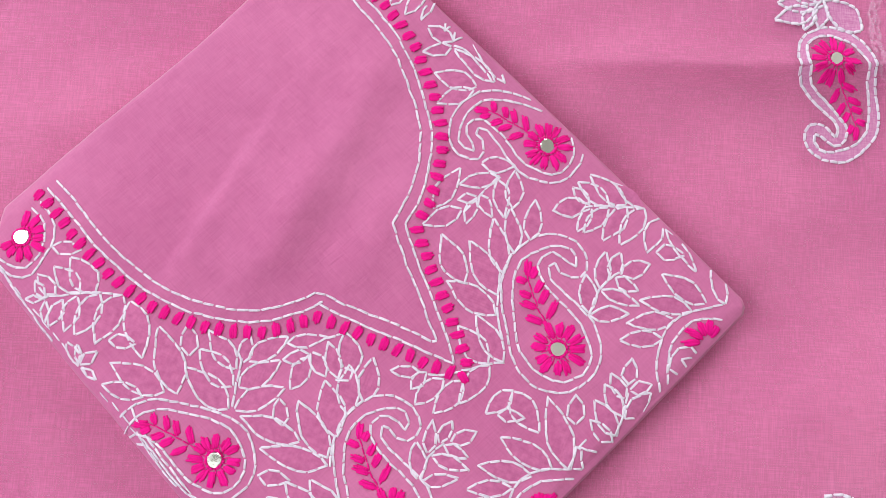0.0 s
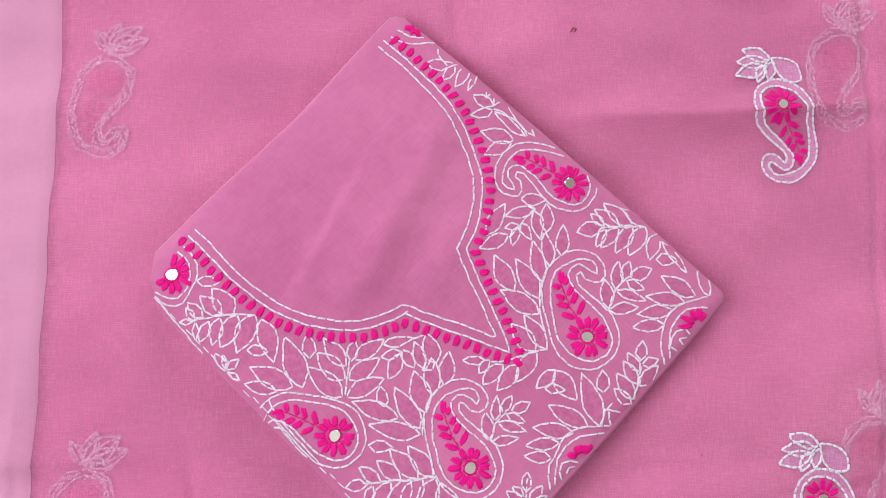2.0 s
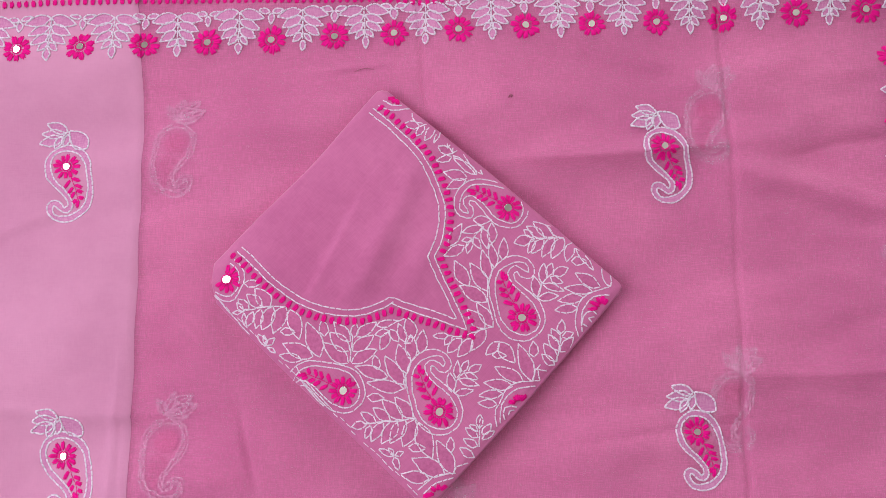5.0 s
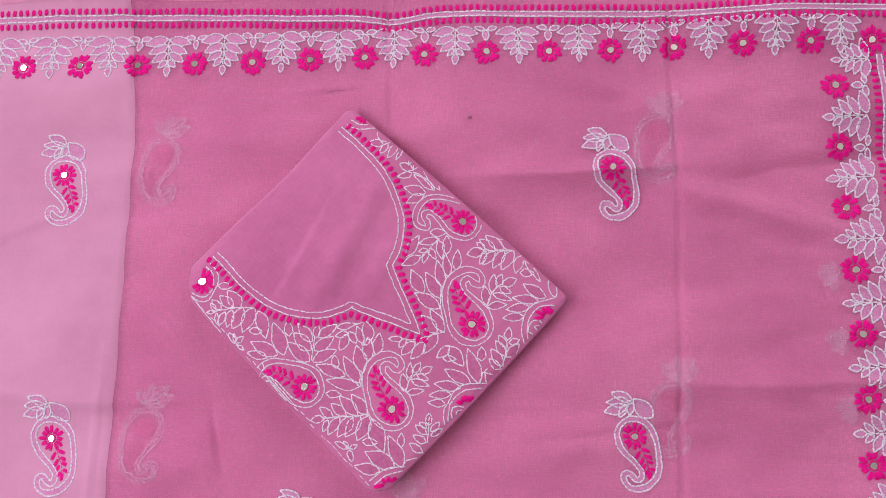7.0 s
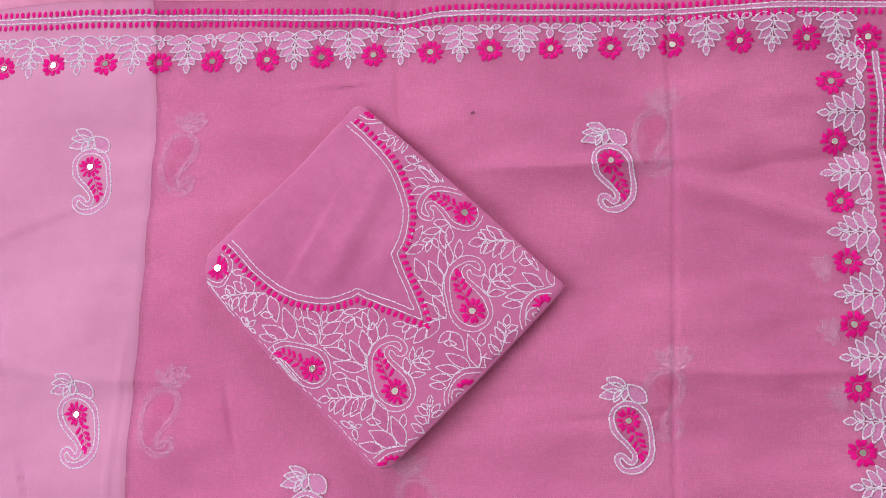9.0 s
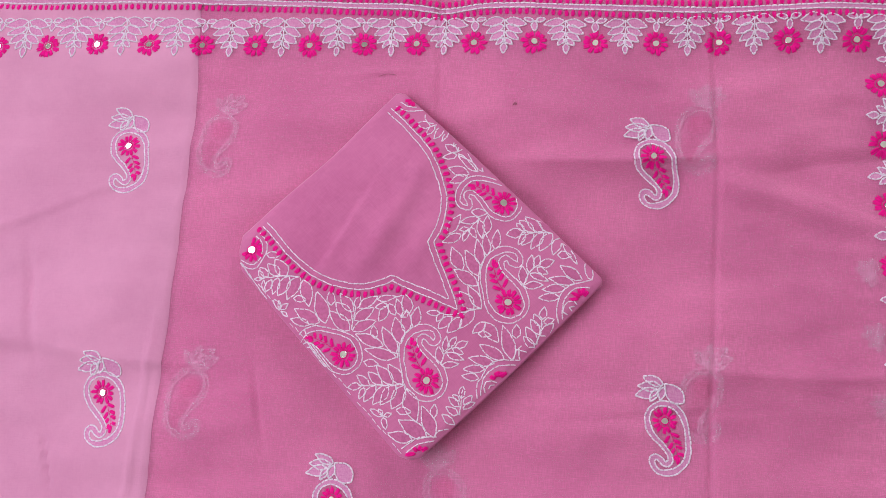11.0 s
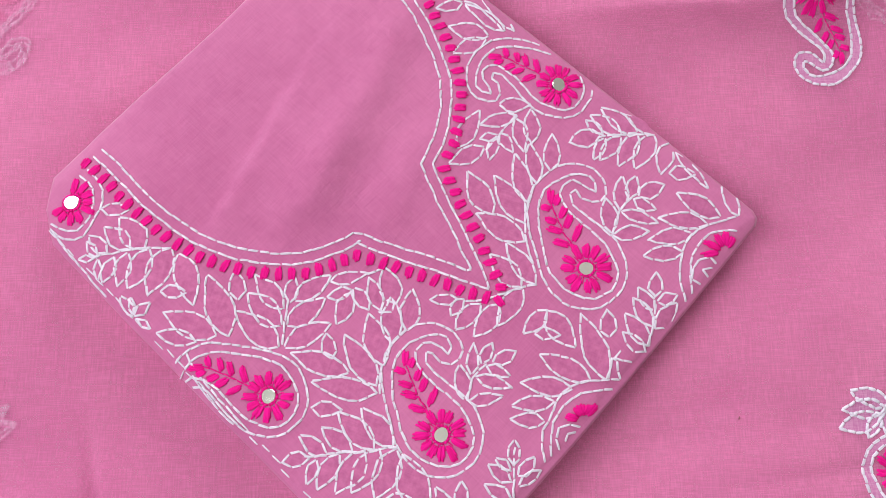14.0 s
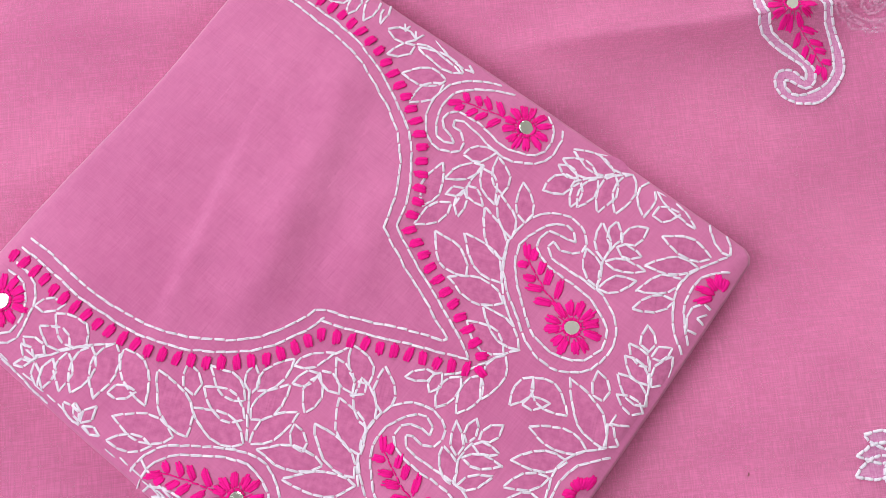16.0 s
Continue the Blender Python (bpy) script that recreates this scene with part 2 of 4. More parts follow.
    def strip(self, left, right, lift=0.00035):
        """A filled ribbon between two lines of as many points."""
        b = len(self.v)
        for (lx, ly), (rx, ry) in zip(left, right):
            mx, my = (lx + rx) / 2, (ly + ry) / 2
            self.v += [(lx, ly, self.height(lx, ly) + lift * 0.3), (mx, my, self.height(mx, my) + lift), (rx, ry, self.height(rx, ry) + lift * 0.3)]
        for i in range(len(left) - 1):
            for k in (0, 1):
                self.f.append((b + 3 * i + k, b + 3 * i + k + 1, b + 3 * i + k + 4, b + 3 * i + k + 3))

    def leaf_fill(self, base, tip, w):
        d = Vector((tip[0] - base[0], tip[1] - base[1]))
        n, k = Vector((-d.y, d.x)), 0.80 * w
        rows = [(s, k * math.sin(math.pi * s ** 0.82)) for s in np.linspace(0.02, 0.98, 9)]
        self.strip([(base[0] + d.x * s + n.x * o, base[1] + d.y * s + n.y * o) for s, o in rows],
                   [(base[0] + d.x * s - n.x * o, base[1] + d.y * s - n.y * o) for s, o in rows])

    def done(self, name, mat, parent, label=""):
        return part(name, self.v, self.f, mat, parent, label) if self.v else None


def mirror_disc(parent, x, y, z, r, tilt=(0, 0)):
    """A small round mirror with a bevelled rim, tilted by some degrees."""
    tilt = (tilt[0] + random.uniform(-6, 6), tilt[1] + random.uniform(-7, 5))
    turn, vs, fs, n = Euler((radians(tilt[0]), radians(tilt[1]), 0)).to_matrix(), [], [], 20
    for k, h in ((1.0, -0.0006), (1.0, 0.0002), (0.93, 0.0005)):
        for i in range(n):
            a = 2 * math.pi * i / n
            wob = 1 + 0.05 * math.sin(2 * a + x * 500) + 0.03 * math.sin(3 * a + y * 700)
            vs.append(turn @ Vector((math.cos(a) * r * k * wob, math.sin(a) * r * k * wob, h)) + Vector((x, y, z)))
    for j in (0, 1):
        fs += [(j * n + i, j * n + (i + 1) % n, (j + 1) * n + (i + 1) % n, (j + 1) * n + i) for i in range(n)]
    fs.append(tuple(range(2 * n, 3 * n)))
    return part("mirror", vs, fs, MIRROR, parent, "small round mirror sewn into the cloth", False)


def flower(parent, height, x, y, r, mr, petals=12, turn=0.0, tilt=(0, 0), inside=None, arc=1.0, wide=0.38):
    """Magenta petals round a mirror; arc is the part of the ring that is sewn."""
    th = Thread(height, inside, 6, 0.45)
    for i in range(petals):
        a = turn + 2 * math.pi * arc * (i + random.uniform(-0.15, 0.15)) / petals
        ro = r * random.uniform(0.88, 1.06)
        th.petal((x + math.cos(a) * r * 0.43, y + math.sin(a) * r * 0.43), (x + math.cos(a) * ro, y + math.sin(a) * ro), r * wide, r * 0.15 * wide, 0.62)
        a += 0.2
        th.stitch((x + math.cos(a) * mr * 1.05, y + math.sin(a) * mr * 1.05), (x + math.cos(a + 0.1) * r * 0.6, y + math.sin(a + 0.1) * r * 0.6), r * 0.022)
    ring = [(x + math.cos(2 * math.pi * i / 24) * mr * 1.18, y + math.sin(2 * math.pi * i / 24) * mr * 1.18) for i in range(25)]
    th.run(ring, mr * 0.5, mr * 0.2, 0.0)
    ob = th.done("flower", HOT_T, parent, "magenta stitched flower")
    mirror_disc(parent, x, y, height(x, y) + 0.0006, mr, tilt)
    return ob


# ---- room ----
def setting(ob, label, category):
    return tagged(ob, label, category, "", "structure")


FLOOR_Z, TOP_Z, WX, SY, NY = -0.52, 2.25, -1.4, -2.45, 3.2
setting(box("floor", (WX, SY, FLOOR_Z - 0.1), (2.6, NY, FLOOR_Z), FLOOR), "dull brown tiled floor of the room", "floor")
setting(box("ceiling", (WX - 0.12, SY - 0.12, TOP_Z), (2.72, NY + 0.12, TOP_Z + 0.1), CEIL), "white painted ceiling over the bed", "ceiling")
setting(box("wall_south", (WX, SY - 0.12, FLOOR_Z), (2.6, SY, TOP_Z), PLASTER), "plain off-white plastered wall", "wall")
setting(box("wall_east", (2.6, SY - 0.12, FLOOR_Z), (2.72, NY + 0.12, TOP_Z), PLASTER), "plain off-white plastered wall", "wall")


def window_wall(name, win_name, a, b, along_y):
    """A wall with one wide opening from a to b along its length, and the window frame in it."""
    wall = setting(new(name), "off-white plastered wall with a wide window", "wall")
    win = setting(new(win_name), "wide daylit window beside the bed", "window")
    ends = (SY - 0.12, NY + 0.12) if along_y else (WX, 2.6)
    near = WX - 0.12 if along_y else NY
    z0, z1 = 0.35, 2.12

    def slab(nm, p, q, d0, d1, lo, hi, mat, parent):
        if along_y:
            box(nm, (near + d0, p, lo), (near + d1, q, hi), mat, parent)
        else:
            box(nm, (p, near + d0, lo), (q, near + d1, hi), mat, parent)
    for p, q, lo, hi in ((ends[0], a, FLOOR_Z, TOP_Z), (b, ends[1], FLOOR_Z, TOP_Z), (a, b, FLOOR_Z, z0), (a, b, z1, TOP_Z)):
        slab("wall_piece", p, q, 0.0, 0.12, lo, hi, PLASTER, wall)
    for p, q, lo, hi in ((a, a + 0.05, z0, z1), (b - 0.05, b, z0, z1), (a + 0.05, b - 0.05, z0, z0 + 0.05), (a + 0.05, b - 0.05, z1 - 0.05, z1),
                         ((a + b) / 2 - 0.02, (a + b) / 2 + 0.02, z0 + 0.05, z1 - 0.05)):
        slab("window_frame", p, q, 0.02, 0.08, lo, hi, FRAME_M, win)


window_wall("wall_west", "window_1", -1.45, 0.85, True)
window_wall("wall_north", "window_2", -0.25, 2.15, False)

mattress = tagged(box("mattress", (-1.05, -1.3, FLOOR_Z + 0.001), (1.1, 1.0, -0.036), SHEET, None, 0.04), "thick mattress under the spread sheet", "mattress")


# ---- bed sheet with its stitched flowers ----
def sheet_z(x, y):
    return -0.0290 + 0.0012 * noise.noise((x * 6, y * 6, 3.1)) + 0.0006 * noise.noise((x * 25, y * 18, 9.0))


def grid_mesh(x0, x1, y0, y1, step, height):
    nx, ny = round((x1 - x0) / step), round((y1 - y0) / step)
    vs = []
    for j in range(ny + 1):
        for i in range(nx + 1):
            x, y = x0 + (x1 - x0) * i / nx, y0 + (y1 - y0) * j / ny
            vs.append((x, y, height(x, y)))
    fs = [(j * (nx + 1) + i, j * (nx + 1) + i + 1, (j + 1) * (nx + 1) + i + 1, (j + 1) * (nx + 1) + i) for j in range(ny) for i in range(nx)]
    return vs, fs


bed_sheet = thing("bed_sheet", "salmon pink bed sheet with red kantha flowers and dark green vines", "bed sheet")
part("sheet_cloth", *grid_mesh(-1.0, 1.05, -1.0, 0.95, 0.02, sheet_z), SHEET, bed_sheet)
for k in range(-2, 3):
    cx, cy = 0.104 + 0.360 * k, 0.4375 + 0.009 * k
    blossom = new("sheet_flower")
    blossom.parent = bed_sheet
    blossom["label"] = "red outlined flower filled with running stitch"
    ring = [(cx + 0.030 * math.cos(a), cy + 0.031 * math.sin(a)) for a in np.linspace(0, 2 * math.pi, 33)]
    th = Thread(sheet_z)
    th.run(ring, 0.006, 0.0010, 0.0)
    th.done("ring_stitching", RED_T, blossom)
    for i in range(6):
        a = radians(98 + 60 * i)
        u, n = Vector((math.cos(a), math.sin(a))), Vector((-math.sin(a), math.cos(a)))
        th, fill = Thread(sheet_z), Thread(sheet_z)
        for k2, tgt, st, r in ((1.0, th, 0.006, 0.0010), (0.82, fill, 0.0066, 0.0008), (0.64, fill, 0.0066, 0.0008), (0.46, fill, 0.0064, 0.0008), (0.28, fill, 0.006, 0.0008), (0.1, fill, 0.005, 0.0008)):
            pts = []
            for s in np.linspace(-1, 1, 29):
                th0 = s * math.pi * 0.77
                h, w = 0.059 + (0.036 if math.cos(th0) > 0 else 0.028) * k2 * math.cos(th0) - 0.004 * (1 - k2), 0.032 * k2 * math.sin(th0)
                pts.append((cx + u.x * h + n.x * w, cy + u.y * h + n.y * w))
            tgt.run(pts, st, r, 0.0 if tgt is th else 0.2)
        th.done("petal_outline", RED_T, blossom)
        fill.done("petal_filling", RED_T, blossom)
    dot = Thread(sheet_z)
    for i in range(5):
        half = (0.0028, 0.0042, 0.0047, 0.0042, 0.0028)[i]
        dot.stitch((cx - half, cy - 0.003 + 0.0015 * i), (cx + half, cy - 0.003 + 0.0015 * i), 0.001)
    dot.done("flower_centre", GREEN_T, blossom)

    def vine(*pts):
        return smooth_curve([(cx + x, cy + y) for x, y in pts], 10)
    th = Thread(sheet_z)
    for line in (vine((-0.064, 0.009), (-0.100, 0.021), (-0.146, 0.020), (-0.190, 0.010), (-0.230, -0.006), (-0.262, -0.022)),
                 vine((-0.062, 0.014), (-0.094, 0.026), (-0.139, 0.034), (-0.191, 0.030), (-0.212, 0.043), (-0.222, 0.070)),
                 vine((-0.100, 0.021), (-0.152, 0.017), (-0.172, 0.008), (-0.180, -0.006)),
                 vine((-0.120, 0.022), (-0.140, 0.008), (-0.150, -0.012)),
                 vine((-0.133, 0.034), (-0.146, 0.054), (-0.139, 0.080), (-0.120, 0.094), (-0.094, 0.090), (-0.086, 0.069), (-0.090, 0.045), (-0.107, 0.039), (-0.116, 0.050), (-0.112, 0.064)),
                 vine((-0.272, 0.095), (-0.264, 0.045), (-0.258, 0.012), (-0.243, -0.002), (-0.229, 0.006), (-0.232, 0.018), (-0.250, 0.020), (-0.270, 0.008), (-0.278, -0.010), (-0.270, -0.022))):
        th.run(line, 0.0055, 0.0008, 0.0)
    for i in range(4):
        th.stitch((cx - 0.116, cy + 0.062 + 0.0019 * i), (cx - 0.106, cy + 0.066 + 0.0019 * i), 0.0013)
    th.leaf((cx - 0.208, cy + 0.022), (cx - 0.219, cy + 0.108), 0.29, 0.005, 0.0011)
    for w in (0.22, 0.15, 0.08):
        th.leaf((cx - 0.209, cy + 0.029), (cx - 0.218, cy + 0.100), w, 0.007, 0.0008)
    th.done("vine", GREEN_T, bed_sheet, "dark green stitched vine with leaf and curl")


# outline of the kurta that lies on the dupatta: left, near, right, far corner
CORNERS = [Vector((-0.2395, 0.0597)), Vector((-0.0266, -0.1528)), Vector((0.1632, 0.0455)), Vector((-0.0624, 0.2470))]


def edge_dist(x, y):
    """How far inside the kurta's outline a place lies."""
    best = 1.0
    for i in range(4):
        a, b = CORNERS[i], CORNERS[(i + 1) % 4]
        e = (b - a).normalized()
        best = min(best, e.x * (y - a.y) - e.y * (x - a.x))
    return best


# ---- dupatta ----
def bump1(d, w):
    return math.exp(-(d / w) ** 2)


def step1(d, w):
    return 0.5 + 0.5 * math.tanh(d / w)


def fold_x(y):
    """Where the doubled left panel ends."""
    return -0.303 - 0.010 * step1(y - 0.33, 0.05) + 0.003 * math.sin(y * 9)


def valley(d, w):
    """A pressed crease at 0: a steep flank before it, a long one after."""
    return -math.exp(-max(d, 0.0) / w) if d > 0 else -math.exp(d / (w * 3.5))


def pleat(d, w):
    """A pressed crest at 0: it drops steeply before, gently after."""
    return math.exp(d / w) if d < 0 else math.exp(-d / (w * 4.5))


def lie(x, y):
    """The lie of the cloth: pressed folds, ridges and slack."""
    z = 0.0090 * noise.noise((x * 4, y * 6, 0.3)) + 0.0075 * noise.noise((x * 6, y * 16, 4.0)) + 0.0015 * noise.noise((x * 22, y * 44, 8.0))
    z += 0.0022 * noise.noise((x * 9 + y * 14, y * 9 - x * 5, 12.0)) + 0.0014 * step1(x - 0.38, 0.04) * noise.noise((x * 18, y * 70, 2.0))
    right, far = step1(x - 0.08, 0.04), step1(x - 0.27, 0.03)
    hy = 0.172 + 0.012 * step1(x - 0.17, 0.06) + 0.002 * math.sin(x * 24)
    z += right * (1 - far) * 0.0130 * (pleat(y - hy, 0.0095) - 0.75 * bump1(y - hy, 0.09))
    line = y - 0.179 - 0.15 * (x - 0.37) + 0.002 * math.sin(x * 60)
    z += far * 0.0140 * valley(line, 0.020) * step1(x - 0.335, 0.03)
    z += far * 0.0095 * bump1(y - 0.128 + 0.28 * (x - 0.4), 0.013) * bump1(x - 0.36, 0.08)
    z += far * 0.0020 * bump1(y - 0.150 + 0.36 * (x - 0.36) + 1.6 * max(0, x - 0.40) ** 2, 0.0022) * bump1(x - 0.40, 0.07)
    z += -0.0034 * bump1(x - 0.278 - 0.003 * math.sin(y * 11), 0.0025) + 0.0010 * step1(x - 0.278, 0.012)
    z += -0.0030 * bump1(x + 0.018 + 0.05 * (y - 0.2), 0.003) * step1(y - 0.17, 0.03)
    low = y + 0.041 - 0.02 * (x - 0.28) - 0.002 * math.sin(x * 30)
    z += far * 0.0090 * (pleat(low + 0.001, 0.011) - 0.5 * bump1(low, 0.09))
    z += right * 0.0014 * -bump1(y + 0.085 - 0.12 * (x - 0.25), 0.004) * bump1(x - 0.22, 0.10)
    z += 0.0036 * pleat(y + 0.056 + 0.008 * math.sin(x * 15), 0.004) * (1 - 0.7 * step1(x + 0.3, 0.05))
    z += -0.0042 * bump1(x + 0.195 + 0.25 * (y + 0.1), 0.003) * bump1(y + 0.10, 0.035)
    z += -0.0050 * bump1(x + 0.462 + 0.2 * (y + 0.02), 0.006) * bump1(y - 0.00, 0.06)
    z += -0.0060 * bump1(x + 0.425 + 0.3 * (y + 0.17), 0.0018) * bump1(y + 0.175, 0.03)
    z += 0.0040 * pleat(y - 0.105 - 0.42 * (x + 0.45), 0.005) * step1(-0.38 - x, 0.02)
    z += 0.0028 * bump1(x + 0.322 - 0.06 * (y + 0.1), 0.003) * step1(-0.02 - y, 0.03)
    z += 0.0024 * bump1(y - 0.272 - 0.1 * (x + 0.1), 0.003) * bump1(x + 0.09, 0.04)
    d = edge_dist(x, y)
    return z * (1 - 0.9 * step1(d + 0.004, 0.012))


def dup_z(x, y):
    z = 0.0002 + lie(x, y)
    if x < fold_x(y):
        z += 0.0012 + 0.0006 * bump1(x - fold_x(y), 0.02)
    return z


def under_z(x, y):
    return -0.0036 + lie(x, y)


def hem_y(x):
    return 0.396 + 0.018 * (x + 0.1) + 0.003 * math.sin(x * 13)


dupatta = thing("dupatta", "sheer pink cotton dupatta with mirror-work paisleys and embroidered border", "dupatta")


def panel(name, x0, x1, y0, y1, nx, ny, height, mat, label=""):
    """A sheet of cloth; the bounds may be functions of the other coordinate."""
    vs = []
    for j in range(ny + 1):
        for i in range(nx + 1):
            u, v = i / nx, j / ny
            yy = y0 + ((y1(0) if callable(y1) else y1) - y0) * v
            xa, xb = (x0(yy) if callable(x0) else x0), (x1(yy) if callable(x1) else x1)
            x = xa + (xb - xa) * u
            y = y0 + ((y1(x) if callable(y1) else y1) - y0) * v
            vs.append((x, y, height(x, y)))
    fs = [(j * (nx + 1) + i, j * (nx + 1) + i + 1, (j + 1) * (nx + 1) + i + 1, (j + 1) * (nx + 1) + i) for j in range(ny) for i in range(nx)]
    return part(name, vs, fs, mat, dupatta, label)


RIGHT_EDGE = 0.66
panel("under_layer", -0.80, RIGHT_EDGE, -0.55, lambda x: hem_y(x) - 0.012, 180, 110, under_z, UNDER, "pink under layer of the folded dupatta")
panel("top_layer", lambda y: fold_x(y) - 0.04, RIGHT_EDGE, -0.55, lambda x: hem_y(x) - 0.010, 340, 320, lambda x, y: 0.0002 + lie(x, y), DUPATTA)
panel("folded_panel", -0.80, fold_x, -0.55, lambda x: hem_y(x) - 0.010, 120, 200, lambda x, y: dup_z(min(x, fold_x(y) - 1e-6), y) - 0.0016 * bump1(x - fold_x(y), 0.0012), DOUBLE, "paler doubled panel ending in a pressed fold")
hv, hf, hn = [], [], 260
for i in range(hn + 1):
    x = -0.80 + (RIGHT_EDGE + 0.80) * i / hn
    for k, (dy, dz) in enumerate(((-0.016, 0.0004), (-0.014, 0.0016), (-0.003, 0.0018), (0.0, 0.0008), (-0.001, -0.004))):
        y = hem_y(x) + dy
        hv.append((x, y, dup_z(x, y) + dz))
    if i:
        b = 5 * (i - 1)
        hf += [(b + k, b + 5 + k, b + 6 + k, b + 1 + k) for k in range(4)]
part("hem", hv, hf, HEM, dupatta, "pale turned hem of the dupatta")

# paisley design, millimetres from its mirror, tail up
OUTER = [(1, -22), (-13, -18), (-22, -8), (-26, 6), (-29, 20), (-30, 33), (-27, 44), (-19, 53), (-10, 58), (1, 58), (10, 53), (14, 44), (12, 38),
         (6, 36.5), (0, 39), (-3, 44), (-6, 42), (-5, 36), (2, 29), (10, 22), (17, 15), (21, 6), (22, -4), (18, -13), (11, -19)]
INNER = [(-2, -16), (-12, -11), (-19, -2), (-22, 9), (-24, 20), (-24.5, 31), (-22, 41), (-15, 48), (-6, 52), (3, 52.5), (7, 49), (8.5, 44), (7, 41), (3, 45),
         (-4, 49), (-10, 46), (-11.5, 40), (-8, 33), (1, 23), (11, 14), (15, 5), (17, -3), (14, -11), (7, -15.5)]


def paisley_part(parent, height, mirror, tail, flip, inside=None, rm=4.3, rf=14.0, step=5.4, r=0.62, tilt=(0, 0), net=False, name="paisley", grow=1.0):
    """A paisley set by its mirror and the tip of its tail: two white outlines, a flower and a leafy tail. Millimetres."""
    ob = new(name)
    ob.parent = parent
    base, goal = Vector((-16.0, 44.0)), Vector((tail[0] - mirror[0], tail[1] - mirror[1]))
    if flip:
        base.x = -base.x
    k, turn = goal.length / base.length, math.atan2(goal.y, goal.x) - math.atan2(base.y, base.x)
    c, s = math.cos(turn) * k, math.sin(turn) * k

    def put(x, y):
        x = -x if flip else x
        return ((mirror[0] + c * x - s * y) / 1000, (mirror[1] + s * x + c * y) / 1000)

    def rim(pts):
        return [(-2 + (x + 2) * grow, 16 + (y - 16) * grow) for x, y in smooth_curve(pts, 8, True)]
    for nm, pts in (("outer_outline", OUTER), ("inner_outline", INNER)):
        th = Thread(height, inside, 5, 0.9, 2 if rm else 1)
        th.run([put(*p) for p in rim(pts)], step / 1000, r / 1000, 0.022 if rm else 0.0, 0.00036 if rm else 0.0011)
        tagged(th.done(nm, WHITE_T if rm else GHOST_T, ob, "white running-stitch outline"), kind="stuff")
    if net and not rm:
        th = Thread(height, inside)
        for share in (0.3, 0.7):
            th.run([put(p[0] + (q[0] - p[0]) * share, p[1] + (q[1] - p[1]) * share) for p, q in zip(rim(OUTER)[::8], rim(INNER)[::8])], 0.004, 0.0007, 0.0, 0.0016)
        th.done("net_stitching", GHOST_T, ob)
    elif net:
        nt = Thread(height, inside, 4, 0.3)
        a, b = rim(OUTER), rim(INNER)
        rows = [(put(*a[round(i / 96 * (len(a) - 1))]), put(*b[round(i / 96 * (len(b) - 1))])) for i in range(97)]
        nt.strip([q[0] for q in rows], [q[1] for q in rows])
        nt.done("net_stitching", NET_T, ob)
    tl = Thread(height, inside, 6, 0.5)
    spine = smooth_curve([(-5, 10), (-10, 19), (-14, 28), (-17, 37)], 8)
    tl.run([put(*p) for p in spine], 0.004, 0.0004 * k, 0.0)
    for i, q in enumerate((0.12, 0.36, 0.6, 0.84)):
        px, py = spine[round(q * (len(spine) - 1))]
        sz = 9.6 - 1.1 * i
        tl.petal(put(px - 1.2, py), put(px - 1.2 - sz * 0.92, py + sz * 0.30), 0.0040 * k, 0.0006 * k)
        tl.petal(put(px + 1.0, py + 2.5), put(px + 1.0 + sz * 0.42, py + 2.5 + sz * 0.88), 0.0040 * k, 0.0006 * k)
    tl.petal(put(-17, 37), put(-16.4, 45), 0.0040 * k, 0.0006 * k)
    if not rm:
        for i in range(-5, 6):
            h = 12 * math.sqrt(1 - (i / 5.6) ** 2)
            tl.stitch(put(i * 2.2, -h), put(i * 2.2, h), 0.0014)
        tl.done("tail_leaves", FAINT_T, ob, "rose back of the stitched flower")
        return ob
    tl.done("tail_leaves", HOT_T, ob, "magenta stitched leaf spray")
    flower(ob, height, mirror[0] / 1000, mirror[1] / 1000, rf * k / 1000, rm / 1000, 12, turn, tilt, inside, 1.0, 0.31)
    return ob


def buta(x, y, dx, height, tilt, grow=1.0):
    """A paisley of the dupatta with a tuft of leaves over it; mirror at x, y in millimetres, dx the tail's lean."""
    ob = paisley_part(dupatta, height, (x, y), (x + dx, y - 41), False, None, 3.4, 14.5, 4.6, 0.88, tilt, True, "paisley", grow)
    th, nt = Thread(height), Thread(height, None, 4, 0.3)
    lean = math.atan2(14 - dx, 41)
    c, s = math.cos(lean), math.sin(lean)

    def put(a, b):
        return ((x + c * a + s * b) / 1000, (y - s * a + c * b) / 1000)
    for bx, by, tx, ty, w in ((18, 19, -2, 37, 0.34), (-3, 36, -24, 43, 0.24), (-5, 34, -29, 33, 0.22), (-7, 30, -31, 23, 0.24), (-9, 31, -15, 18, 0.28), (-2, 34, -6, 20, 0.26)):
        th.leaf(put(bx, by), put(tx, ty), w * 1.15, 0.0045, 0.00085)
        nt.leaf_fill(put(bx, by), put(tx, ty), w * 1.15)
    th.done("leaf_tuft", WHITE_T, ob, "white stitched leaf tuft")
    nt.done("leaf_net", NET_T, ob)
    return ob


buta(-376, 180, 12, dup_z, (0, 0), 1.07)
buta(-368, -99, 14, dup_z, (0, 0), 1.07)
buta(213, 183, 15, dup_z, (0, 0))
buta(229, -92, 13, dup_z, (0, 0))
buta(-106, -192, 12, dup_z, (0, 0))


